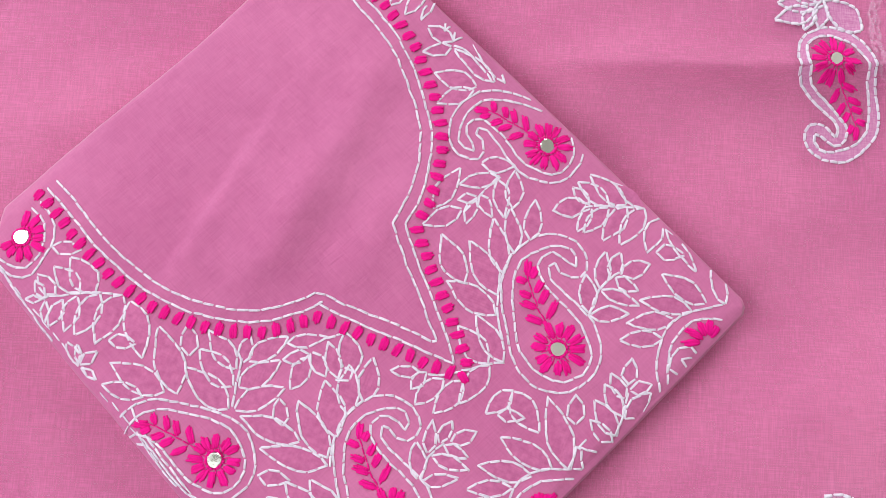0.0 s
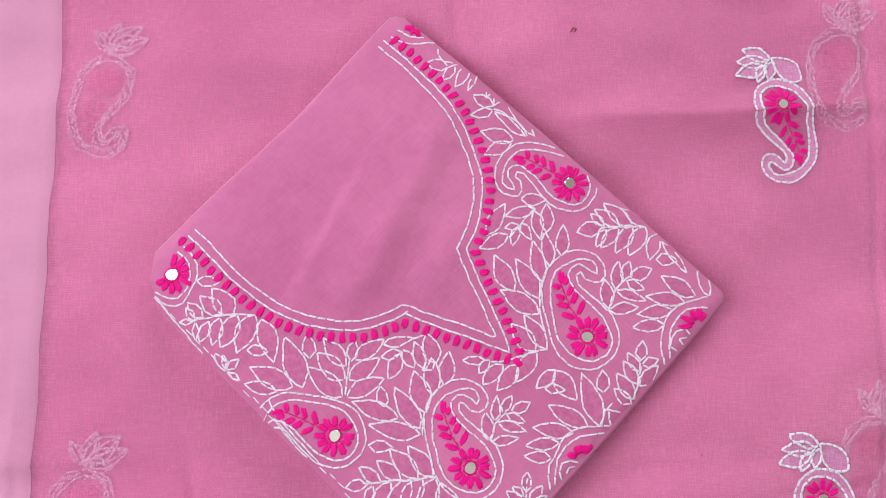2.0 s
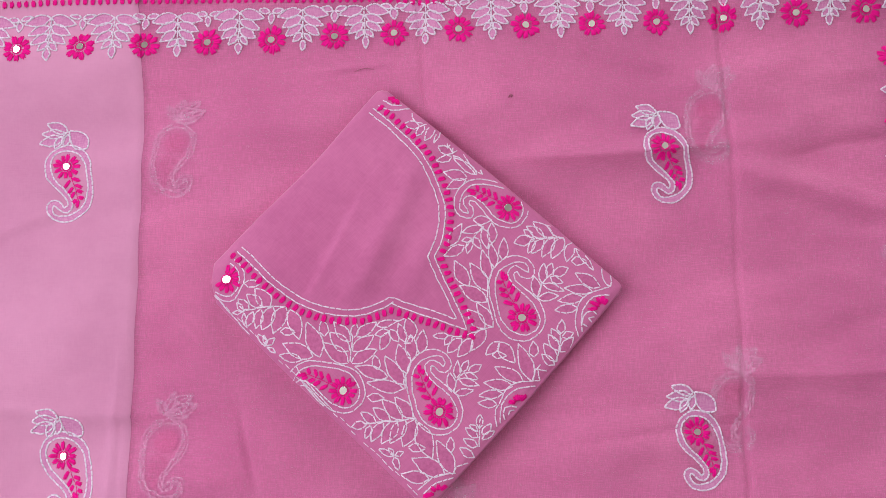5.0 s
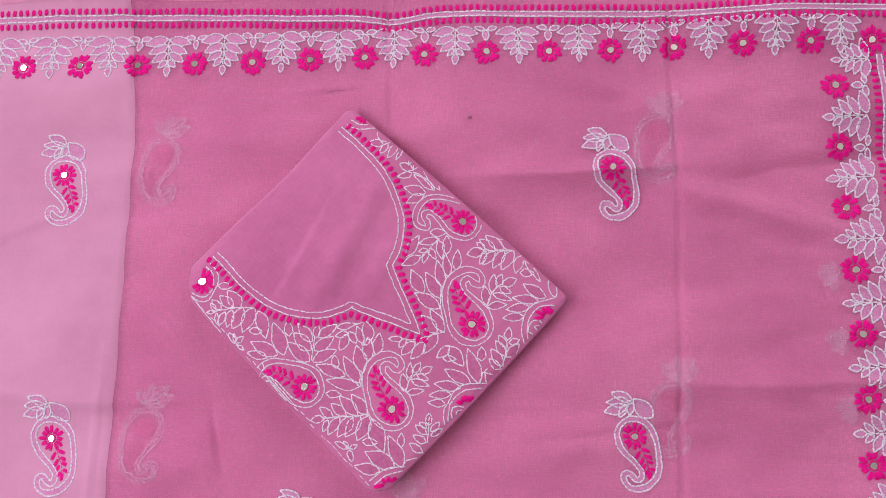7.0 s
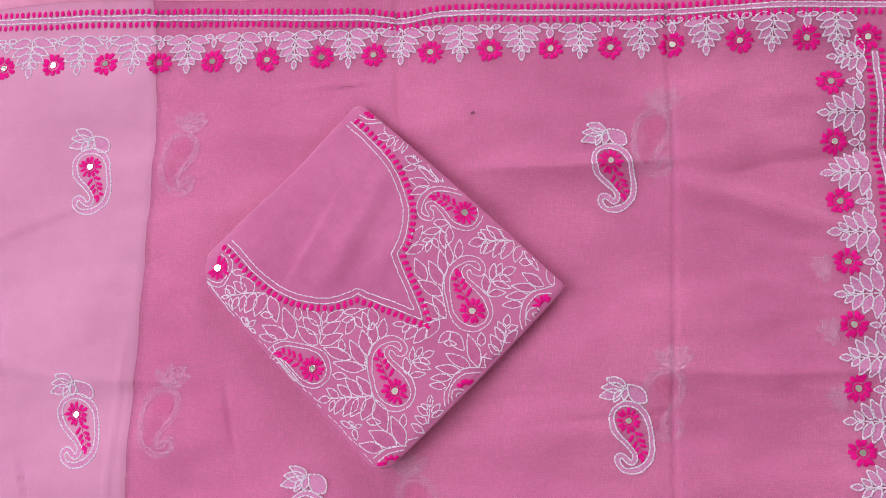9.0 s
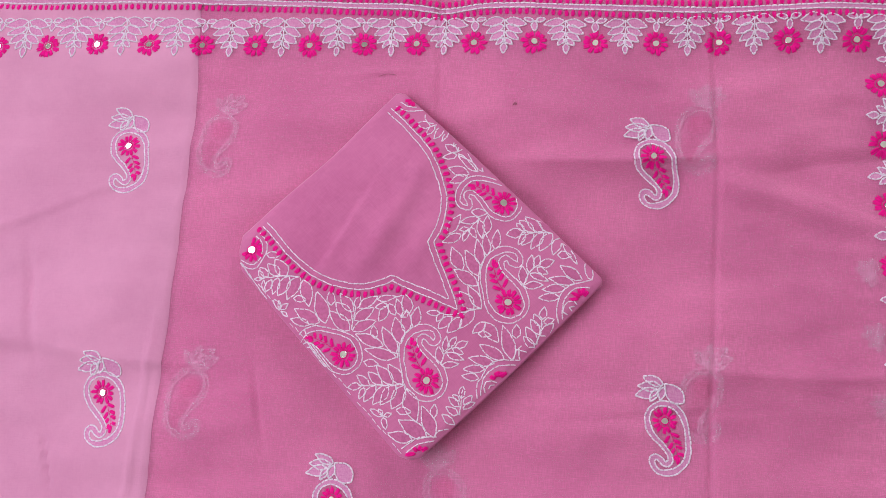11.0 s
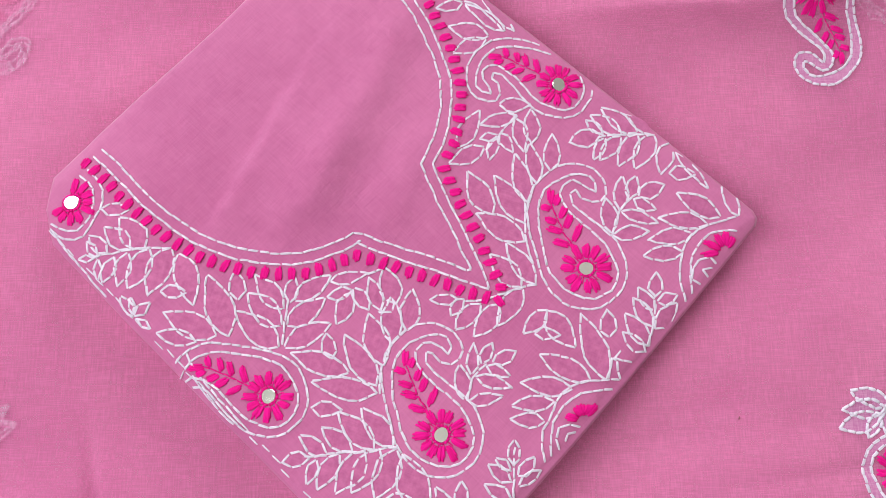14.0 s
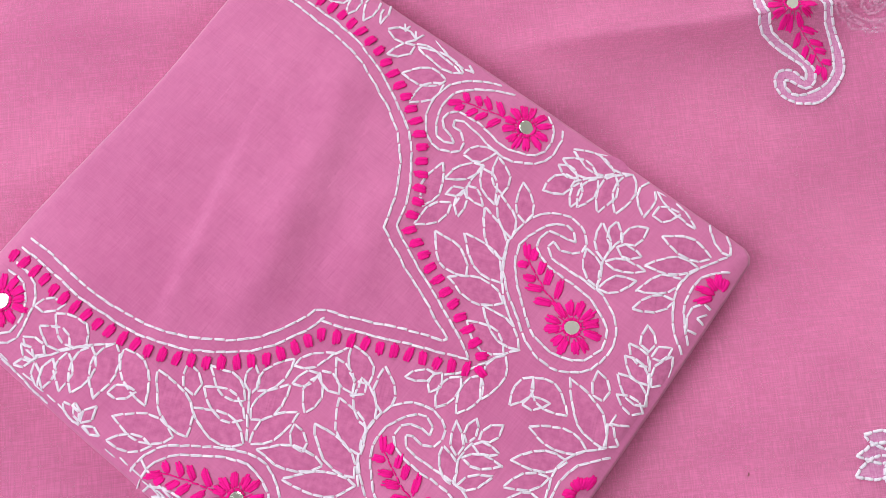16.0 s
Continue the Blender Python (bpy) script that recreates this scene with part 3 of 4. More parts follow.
def buta_beneath(x, y, dx):
    """A paisley on the layer beneath, seen from its back through the sheer cloth."""
    ob = paisley_part(dupatta, lambda a, b: under_z(a, b) + 0.0012, (x, y), (x + dx, y - 41), dx < 0, None, 0, 14.5, 4.6, 0.8, (0, 0), True, "paisley_beneath", 1.05)
    th = Thread(lambda a, b: under_z(a, b) + 0.0012)
    for tx, ty in ((-24, 43), (-29, 33), (-20, 22), (10, 40), (-8, 46)):
        for w in (0.3, 0.12):
            th.leaf((x / 1000, (y + 24) / 1000), ((x + tx * (1 if dx > 0 else -1)) / 1000, (y + ty) / 1000), w, 0.004, 0.0009)
    th.done("leaf_tuft", GHOST_T, ob)


for gx, gy, gd in ((-268, 200, -9), (-272, -88, -8), (262, 222, -9), (268, -58, -9), (8, -175, 9), (-480, 95, 9)):
    buta_beneath(gx, gy, gd)


def sprig_beneath(x, y):
    """The end of a border sprig on the layer beneath."""
    ob = new("sprig_beneath")
    ob.parent = dupatta
    th = Thread(lambda a, b: under_z(a, b) + 0.0012)
    for tx, ty in ((-0.019, 0.004), (-0.015, 0.013), (-0.013, -0.008), (-0.003, 0.016), (-0.004, -0.014)):
        for w in (0.34, 0.12):
            th.leaf((x, y), (x + tx, y + ty), w, 0.004, 0.0008)
    th.done("leaf_tuft", GHOST_T, ob, "pale back of a border sprig")


for gx, gy in ((0.442, 0.002), (0.449, -0.066), (0.437, 0.068)):
    sprig_beneath(gx, gy)


# border along the top and down the side
def band_y(x):
    return 0.3560 - 0.006 * (x + 0.15) - 0.006 * bump1(x + 0.017, 0.03) + 0.002 * math.sin(x * 17)


def flower_y(x):
    return 0.308 + 0.022 * (x + 0.05) - 0.0001


def side_x(y):
    return 0.4985 - 0.043 * (y - 0.2)


def border_sprig(x, y, size, turn, mini=False):
    """A fan of net-filled leaves on a short stem. turn 0 points down."""
    c, s = math.cos(turn), math.sin(turn)

    def put(a, b):
        return (x + (c * a - s * b) * size, y + (s * a + c * b) * size)
    ob = new("border_sprig")
    ob.parent = dupatta
    nt = Thread(dup_z, None, 4, 0.3)
    rows = ((0, -9, 0, -24, 0.34), (-1, -8, -15, -5, 0.3), (1, -8, 15, -5, 0.3)) if mini else (
        (0, -36, 0, -50, 0.34), (-1, -29, -10, -39, 0.3), (1, -29, 10, -39, 0.3), (-1, -20, -18, -32, 0.28), (1, -20, 18, -32, 0.28),
        (-1, -11, -22, -22, 0.27), (1, -11, 22, -22, 0.27), (-1, -3, -27, -10, 0.27), (1, -3, 27, -10, 0.27))
    for bx, by, tx, ty, w in rows:
        bx, by, tx, ty = (q + random.uniform(-0.7, 0.7) for q in (bx, by, tx, ty))
        th = Thread(dup_z)
        th.leaf(put(bx, by), put(tx, ty), w * 1.02, 0.0042, 0.00085)
        th.done("leaf", WHITE_T, ob)
        nt.leaf_fill(put(bx, by), put(tx, ty), w * 1.0)
    if not mini:
        th = Thread(dup_z)
        th.run([put(0, -2), put(0, -36)], 0.004, 0.0008)
        th.done("stem", WHITE_T, ob)
    nt.done("leaf_filling", NET_T, ob, "paler shadow-work filling")


FLOWERS_X = [-0.553, -0.490, -0.427, -0.364, -0.301, -0.238, -0.174, -0.110, -0.050, 0.015, 0.082, 0.149, 0.215, 0.282, 0.353, 0.423]
for i, x in enumerate(FLOWERS_X):
    ob = new("border_flower")
    ob.parent = dupatta
    flower(ob, dup_z, x, flower_y(x), 0.0148, 0.0036, 11, i * 0.7)
    border_sprig(x, flower_y(x) + 0.0345 - 0.010 * x, 0.00085, 0.02 * math.sin(i), True)
    nxt = FLOWERS_X[i + 1] if i + 1 < len(FLOWERS_X) else 0.485
    border_sprig((x + nxt) / 2, flower_y(x) + 0.0318 - 0.010 * x, 0.00091 - 0.0002 * x, 0.03 * math.sin(i * 2.1))
ob = new("border_flower")
ob.parent = dupatta
flower(ob, dup_z, 0.487, 0.319, 0.0148, 0.0036, 11, 0.3)
for i in range(9):
    y = 0.270 - 0.0648 * i
    x = side_x(y) - 0.049
    ob = new("border_flower")
    ob.parent = dupatta
    flower(ob, dup_z, x, y, 0.0148, 0.0036, 11, i * 0.9)
    border_sprig(x + 0.035, y, 0.00085, radians(-88), True)
    border_sprig(x + 0.0335, y - 0.0324, 0.00098, radians(-88))
border_sprig(0.484, 0.299, 0.0008, radians(-88))
line_top = [(x, band_y(x)) for x in np.linspace(-0.62, 0.515, 150)]
line_side = [(side_x(y), y) for y in np.linspace(0.304, -0.34, 90)]
for nm, line in (("band_stitching", line_top), ("band_stitching", line_side)):
    for o in (-0.0026, 0.0026):
        th = Thread(dup_z)
        th.run(shifted(line, o), 0.006, 0.00085, 0.02)
        th.done(nm, WHITE_T, dupatta, "white couched line of the border")
    nt = Thread(dup_z, None, 4, 0.3)
    nt.strip(shifted(line, -0.0026), shifted(line, 0.0026))
    nt.done("band_filling", NET_T, dupatta)


# ---- folded kurta ----
KH = 0.0185


def quad(u, v):
    """u along the lower left side to the near corner, v across; slightly bowed sides."""
    a, b, c, d = CORNERS
    p = a * (1 - u) * (1 - v) + b * u * (1 - v) + c * u * v + d * (1 - u) * v
    p += Vector((0.70, -0.71)) * 0.0040 * (1 - u) ** 8 * bump1(v - 0.60, 0.22)
    p += Vector((0.70, -0.71)) * 0.0016 * u ** 8 * math.sin(math.pi * v)
    p += Vector((0.67, 0.74)) * 0.0012 * v ** 8 * math.sin(math.pi * u)
    m = (a + c) / 2
    for cu, cv, cut in ((u, v, 0.095), (1 - u, v, 0.055), (1 - u, 1 - v, 0.02), (u, 1 - v, 0.025)):
        p += (m - p).normalized() * 0.16 * max(0.0, cut - cu - cv)
    return p


def slump(x, y):
    """The stack thins towards its far left side and its right corner."""
    a, b = CORNERS[3], CORNERS[0]
    e = (b - a).normalized()
    d = max(e.x * (y - a.y) - e.y * (x - a.x), 0.0)
    return (1 - 0.27 * math.exp(-(d / 0.04) ** 1.5)) * (1 - 1.3 * (x + 0.04))


def kurta_z(x, y):
    d = max(edge_dist(x, y), 0.0)
    z = KH - 0.0024 * max(0.0, 1 - d / 0.007) ** 2 - 0.0006 * bump1(d, 0.03)
    z += 0.0011 * noise.noise((x * 9, y * 9, 1.7)) + 0.0005 * noise.noise((x * 60, y * 60, 5.0)) + 0.00035 * noise.noise((x * 150, y * 150, 7.0))
    q = (x + 0.130) * 0.88 - (y - 0.055) * 0.47
    z += 0.0032 * step1(q, 0.0028) * bump1(y - 0.09, 0.06) * step1(-0.06 - x, 0.02)
    for off, am in ((0.040, 0.0048), (0.085, 0.0056)):
        z += am * bump1(q - off, 0.014) * step1(y - 0.05, 0.02) * step1(-0.03 - x, 0.03)
    return z * slump(x, y)


def in_kurta(x, y):
    return edge_dist(x, y) > 0.0


kurta = thing("folded_kurta", "folded pink cotton kurta with white and magenta neckline embroidery", "kurta")


def layer(name, inset, z0, z1, n, top, label=""):
    """One folded layer: a flat slab with a rounded edge. top: height of its upper face."""
    vs, fs = [], []
    for j in range(n + 1):
        for i in range(n + 1):
            u, v = i / n, j / n
            p = quad(u, v)
            m = (CORNERS[0] + CORNERS[2]) / 2
            p = m + (p - m) * (1 - inset)
            vs.append((p.x, p.y, top(p.x, p.y)))
    fs = [(j * (n + 1) + i, j * (n + 1) + i + 1, (j + 1) * (n + 1) + i + 1, (j + 1) * (n + 1) + i) for j in range(n) for i in range(n)]
    ring = [i for i in range(n)] + [j * (n + 1) + n for j in range(n)] + [n * (n + 1) + n - i for i in range(n)] + [(n - j) * (n + 1) for j in range(n)]
    m, prev = (CORNERS[0] + CORNERS[2]) / 2, ring
    for s in (0.35, 0.75, 1.0):
        b = len(vs)
        for i in ring:
            x, y, z = vs[i]
            d = (Vector((x, y)) - m).normalized() * (0.0022 * math.sin(math.pi * s))
            vs.append((x + d.x, y + d.y, z + (z0 * slump(x, y) - z) * s))
        cur = list(range(b, b + len(ring)))
        fs += [(prev[k], cur[k], cur[(k + 1) % len(ring)], prev[(k + 1) % len(ring)]) for k in range(len(ring))]
        prev = cur
    return part(name, vs, fs, PINK_TOP if name == "front_panel" else PINK_SIDE, kurta, label)


layer("front_panel", 0.0, 0.0120, KH, 190, kurta_z, "embroidered front of the kurta with a bare neck insert")
layer("folded_layer", 0.008, 0.0084, 0.0118, 24, lambda x, y: 0.0117 * slump(x, y))
layer("folded_layer", 0.002, 0.0046, 0.0080, 24, lambda x, y: 0.0082 * slump(x, y))
layer("folded_layer", 0.010, 0.0010, 0.0044, 24, lambda x, y: 0.0045 * slump(x, y))

STEP, THICK = 0.0056, 0.00067


def sprig(leaves, stems=()):
    ob = new("leaf_sprig")
    ob.parent = kurta
    ob["label"] = "white running-stitch leaf sprig"
    fill = Thread(kurta_z, in_kurta)
    for bx, by, tx, ty, w in leaves:
        th = Thread(kurta_z, in_kurta, 5, 0.9, 2)
        th.leaf((bx / 1000, by / 1000), (tx / 1000, ty / 1000), w, STEP, THICK)
        th.done("leaf", WHITE_T, ob)
        if in_kurta(bx / 1000, by / 1000) and in_kurta(tx / 1000, ty / 1000):
            fill.leaf_fill((bx / 1000, by / 1000), (tx / 1000, ty / 1000), w)
    fill.done("leaf_filling", SHADOW_WORK, ob, "mottled shadow-work filling")
    for st in stems:
        th = Thread(kurta_z, in_kurta, 5, 0.9, 2)
        th.run(smooth_curve([(x / 1000, y / 1000) for x, y in st], 6), STEP, THICK)
        th.done("stem", WHITE_T, ob)


def lines(name, runs):
    th = Thread(kurta_z, in_kurta, 5, 0.9, 2)
    for st in runs:
        th.run(smooth_curve([(x / 1000, y / 1000) for x, y in st], 6), STEP, THICK)
    tagged(th.done(name, WHITE_T, kurta, "white running-stitch arc"), kind="stuff")


def half_flower(c, tips):
    th = Thread(kurta_z, in_kurta)
    for x, y in tips:
        th.petal((c[0] / 1000 + (x - c[0]) * 0.0003, c[1] / 1000 + (y - c[1]) * 0.0003), (x / 1000, y / 1000), 0.0038, 0.0007)
    th.done("half_flower", HOT_T, kurta, "magenta petals cut by the fold")


def paisley(mirror, tail, flip, tilt=(0, 0)):
    paisley_part(kurta, kurta_z, mirror, tail, flip, in_kurta, 3.8, 14.6, 5.4, 0.67, tilt)


sprig([(-169.0, 35.0, -184.0, 53.0, 0.34), (-177.0, 35.0, -192.0, 48.0, 0.3), (-189.0, 33.0, -200.0, 43.0, 0.3), (-194.0, 31.0, -201.0, 40.0, 0.3), (-196.0, 31.0, -205.0, 30.0, 0.32), (-194.0, 30.0, -194.0, 19.0, 0.3), (-185.0, 31.0, -191.0, 17.0, 0.3), (-178.0, 33.0, -183.0, 15.0, 0.32), (-167.0, 35.0, -177.0, 13.0, 0.32), (-155.0, 35.0, -167.0, 10.0, 0.3)],
      [[(-155.0, 35.0), (-175.0, 35.0), (-198.0, 31.0)]])
sprig([(-151.0, 32.0, -142.0, 4.0, 0.3), (-160.0, 12.0, -146.0, 11.0, 0.3)],
      [])
sprig([(-194.0, 58.0, -179.0, 57.0, 0.3)],
      [])
sprig([(-173.0, -1.0, -181.0, 10.0, 0.25), (-173.0, -1.0, -175.0, 9.0, 0.28), (-173.0, -1.0, -165.0, 6.0, 0.35), (-172.0, -2.0, -164.0, -8.0, 0.3)],
      [])
sprig([(-129.0, -12.0, -158.0, 1.0, 0.26), (-140.0, -15.0, -161.0, -10.0, 0.25), (-123.0, -13.0, -135.0, 20.0, 0.27), (-119.0, 6.0, -120.0, 22.0, 0.36), (-97.0, -19.0, -120.0, 0.0, 0.3)],
      [])
sprig([(-95.0, 1.0, -110.0, 19.0, 0.3), (-96.0, -8.0, -114.0, 10.0, 0.3), (-89.0, 5.0, -70.0, 18.0, 0.28), (-93.0, -8.0, -73.0, 6.0, 0.3), (-94.0, -19.0, -70.0, -7.0, 0.26), (-92.0, 4.0, -89.0, 18.0, 0.36)],
      [[(-95.0, -18.0), (-94.0, -6.0), (-92.0, 7.0)]])
sprig([(-71.0, 15.0, -50.0, 19.0, 0.22), (-59.0, 10.0, -72.0, 6.0, 0.3), (-59.0, 9.0, -67.0, -8.0, 0.32), (-58.0, 11.0, -50.0, -1.0, 0.34)],
      [[(-51.0, 18.0), (-44.0, 21.0), (-41.0, 22.0)]])
sprig([(-44.0, -1.0, -50.0, 17.0, 0.3), (-36.0, 2.0, -42.0, 22.0, 0.34), (-30.0, -12.0, -27.0, 10.0, 0.3), (-38.0, -18.0, -38.0, 6.0, 0.3), (-43.0, -30.0, -50.0, -2.0, 0.28)],
      [[(-36.0, 4.0), (-38.0, -2.0), (-45.0, -2.0)]])
sprig([(-46.0, -40.0, -63.0, -13.0, 0.24), (-70.0, -26.0, -72.0, -12.0, 0.36), (-61.0, -33.0, -91.0, -22.0, 0.24), (-46.0, -44.0, -80.0, -37.0, 0.2), (-80.0, -51.0, -64.0, -52.0, 0.3)],
      [[(-38.0, -18.0), (-42.0, -26.0), (-44.0, -33.0), (-45.0, -44.0)]])
sprig([(-72.0, -74.0, -86.0, -64.0, 0.3), (-59.0, -73.0, -75.0, -60.0, 0.3), (-48.0, -72.0, -66.0, -53.0, 0.3), (-38.0, -71.0, -54.0, -51.0, 0.3), (-81.0, -75.0, -95.0, -77.0, 0.34), (-77.0, -76.0, -82.0, -88.0, 0.3), (-66.0, -74.0, -77.0, -91.0, 0.3), (-53.0, -73.0, -68.0, -93.0, 0.3), (-45.0, -72.0, -60.0, -93.0, 0.3), (-36.0, -72.0, -48.0, -97.0, 0.3)],
      [[(-35.0, -71.0), (-60.0, -73.0), (-84.0, -75.0)]])
sprig([(-33.0, -75.0, -21.0, -108.0, 0.28), (-43.0, -97.0, -27.0, -98.0, 0.32), (-56.0, -104.0, -70.0, -98.0, 0.25), (-56.0, -104.0, -61.0, -97.0, 0.3), (-56.0, -104.0, -47.0, -101.0, 0.35), (-56.0, -105.0, -52.0, -117.0, 0.3)],
      [])
sprig([(-10.0, -122.0, -40.0, -107.0, 0.28), (-25.0, -126.0, -50.0, -121.0, 0.28), (-2.0, -122.0, -17.0, -91.0, 0.25), (-4.0, -103.0, -4.0, -89.0, 0.36)],
      [[(-2.0, -121.0), (2.0, -115.0), (12.0, -113.0)]])
sprig([(102.0, 3.0, 104.0, 16.0, 0.36), (101.0, -4.0, 93.0, 8.0, 0.3), (99.0, -13.0, 90.0, 3.0, 0.3), (97.0, -23.0, 85.0, -5.0, 0.3), (95.0, -26.0, 83.0, -15.0, 0.28), (103.0, -0.0, 114.0, 4.0, 0.34), (101.0, -14.0, 114.0, 0.0, 0.26)],
      [[(96.0, -23.0), (100.0, -13.0), (102.0, -1.0)], [(82.0, -25.0), (78.0, -29.0), (88.0, -31.0)]])
sprig([(23.0, -82.0, 24.0, -69.0, 0.36), (22.0, -84.0, 14.0, -78.0, 0.3), (22.0, -90.0, 10.0, -81.0, 0.3), (21.0, -98.0, 8.0, -91.0, 0.3), (18.0, -108.0, 4.0, -99.0, 0.28), (25.0, -87.0, 34.0, -78.0, 0.34), (25.0, -92.0, 37.0, -84.0, 0.26)],
      [[(22.0, -99.0), (23.0, -90.0), (24.0, -72.0)]])
sprig([(73.0, -40.0, 62.0, -5.0, 0.22), (76.0, -18.0, 76.0, -3.0, 0.36), (65.0, -40.0, 39.0, -26.0, 0.26), (55.0, -44.0, 28.0, -40.0, 0.22), (46.0, -50.0, 23.0, -52.0, 0.22), (40.0, -60.0, 22.0, -59.0, 0.26)],
      [[(74.0, -39.0), (78.0, -27.0), (80.0, -39.0), (81.0, -40.0)]])
sprig([(37.0, -15.0, 51.0, -16.0, 0.32), (44.0, -3.0, 58.0, -23.0, 0.32), (44.0, -3.0, 31.0, -15.0, 0.3)],
      [])
sprig([(141.0, 46.0, 118.0, 60.0, 0.26), (134.0, 42.0, 107.0, 46.0, 0.2), (125.0, 37.0, 100.0, 34.0, 0.22), (119.0, 27.0, 97.0, 25.0, 0.26), (151.0, 46.0, 144.0, 64.0, 0.26)],
      [])
sprig([(115.0, 71.0, 130.0, 71.0, 0.32), (117.0, 89.0, 110.0, 71.0, 0.3), (120.0, 84.0, 136.0, 62.0, 0.12)],
      [])
sprig([(78.0, 94.0, 61.0, 90.0, 0.34), (80.0, 94.0, 71.0, 103.0, 0.3), (90.0, 94.0, 74.0, 106.0, 0.28), (99.0, 95.0, 80.0, 110.0, 0.26), (108.0, 94.0, 93.0, 107.0, 0.24), (81.0, 92.0, 74.0, 80.0, 0.3), (90.0, 93.0, 77.0, 79.0, 0.3), (100.0, 94.0, 87.0, 76.0, 0.3), (109.0, 94.0, 96.0, 74.0, 0.3)],
      [[(109.0, 94.0), (91.0, 94.0), (77.0, 93.0)]])
sprig([(-3.0, 4.0, -18.0, 4.0, 0.26), (-0.0, 4.0, -7.0, -5.0, 0.36), (9.0, 1.0, -5.0, -12.0, 0.32), (19.0, 1.0, 5.0, -16.0, 0.3), (32.0, 9.0, 17.0, -11.0, 0.28)],
      [[(39.0, 11.0), (31.0, 10.0), (13.0, 4.0), (1.0, 3.0)]])
sprig([(31.0, 10.0, 15.0, 28.0, 0.3), (39.0, 11.0, 24.0, 34.0, 0.24), (34.0, 35.0, 8.0, 51.0, 0.28), (17.0, 50.0, 4.0, 75.0, 0.28), (34.0, 45.0, 19.0, 72.0, 0.26)],
      [[(41.0, 67.0), (37.0, 56.0), (34.0, 44.0), (35.0, 33.0), (38.0, 22.0)]])
sprig([(37.0, 56.0, 31.0, 84.0, 0.24), (50.0, 74.0, 52.0, 95.0, 0.28), (40.0, 90.0, 41.0, 110.0, 0.3), (42.0, 67.0, 39.0, 90.0, 0.25), (23.0, 113.0, 41.0, 113.0, 0.28), (33.0, 106.0, 12.0, 101.0, 0.24)],
      [[(33.0, 107.0), (22.0, 95.0), (15.0, 86.0)]])
sprig([(-1.0, 88.0, 12.0, 110.0, 0.24), (22.0, 95.0, 11.0, 93.0, 0.3), (21.0, 94.0, 16.0, 81.0, 0.32), (23.0, 96.0, 30.0, 85.0, 0.32), (32.0, 105.0, 36.0, 85.0, 0.26), (14.0, 88.0, -6.0, 79.0, 0.28)],
      [])
sprig([(86.0, 51.0, 89.0, 70.0, 0.26), (92.0, 57.0, 97.0, 70.0, 0.36), (97.0, 58.0, 112.0, 65.0, 0.36), (94.0, 57.0, 106.0, 50.0, 0.32), (87.0, 50.0, 107.0, 43.0, 0.2), (82.0, 37.0, 102.0, 39.0, 0.24), (81.0, 38.0, 79.0, 58.0, 0.28)],
      [[(81.0, 36.0), (85.0, 49.0), (94.0, 58.0)]])
sprig([(3.0, -36.0, 5.0, -19.0, 0.26), (9.0, -30.0, 14.0, -19.0, 0.36), (14.0, -30.0, 27.0, -24.0, 0.36), (11.0, -31.0, 23.0, -37.0, 0.32), (5.0, -37.0, 24.0, -43.0, 0.2), (1.0, -49.0, 19.0, -47.0, 0.24), (-1.0, -48.0, -3.0, -30.0, 0.28)],
      [[(-0.0, -49.0), (3.0, -38.0), (11.0, -30.0)]])
sprig([(-26.0, 206.0, -41.0, 209.0, 0.34), (-21.0, 207.0, -30.0, 196.0, 0.3), (-12.0, 207.0, -21.0, 191.0, 0.26), (-6.0, 200.0, -13.0, 189.0, 0.2), (4.0, 192.0, 0.0, 184.0, 0.2), (-23.0, 209.0, -33.0, 221.0, 0.3), (-12.0, 208.0, -28.0, 224.0, 0.22)],
      [[(-24.0, 207.0), (-11.0, 207.0), (14.0, 180.0)]])
sprig([(5.0, 178.0, -9.0, 185.0, 0.34), (5.0, 178.0, 11.0, 188.0, 0.3), (5.0, 175.0, -11.0, 171.0, 0.26), (19.0, 154.0, -4.0, 160.0, 0.26), (28.0, 157.0, 6.0, 174.0, 0.18), (17.0, 152.0, -2.0, 144.0, 0.26), (34.0, 157.0, 16.0, 178.0, 0.12)],
      [[(5.0, 176.0), (14.0, 172.0), (27.0, 157.0)]])
lines('arc_stitching', [[(-204.0, 81.0), (-196.0, 72.0), (-194.0, 62.0), (-197.0, 54.0), (-202.0, 44.0), (-210.0, 41.0), (-218.0, 44.0), (-222.0, 48.0)], [(-208.0, 78.0), (-201.0, 71.0), (-199.0, 62.0), (-200.0, 54.0), (-206.0, 47.0), (-213.0, 46.0), (-222.0, 51.0)]])
lines('arc_stitching', [[(39.0, -81.0), (38.0, -68.0), (43.0, -58.0), (49.0, -47.0), (60.0, -41.0), (81.0, -40.0)], [(43.0, -78.0), (43.0, -66.0), (47.0, -56.0), (57.0, -48.0), (68.0, -45.0), (77.0, -45.0)], [(47.0, -75.0), (45.0, -70.0), (47.0, -64.0), (54.0, -62.0), (59.0, -64.0)], [(50.0, -71.0), (51.0, -67.0), (56.0, -66.0)]])
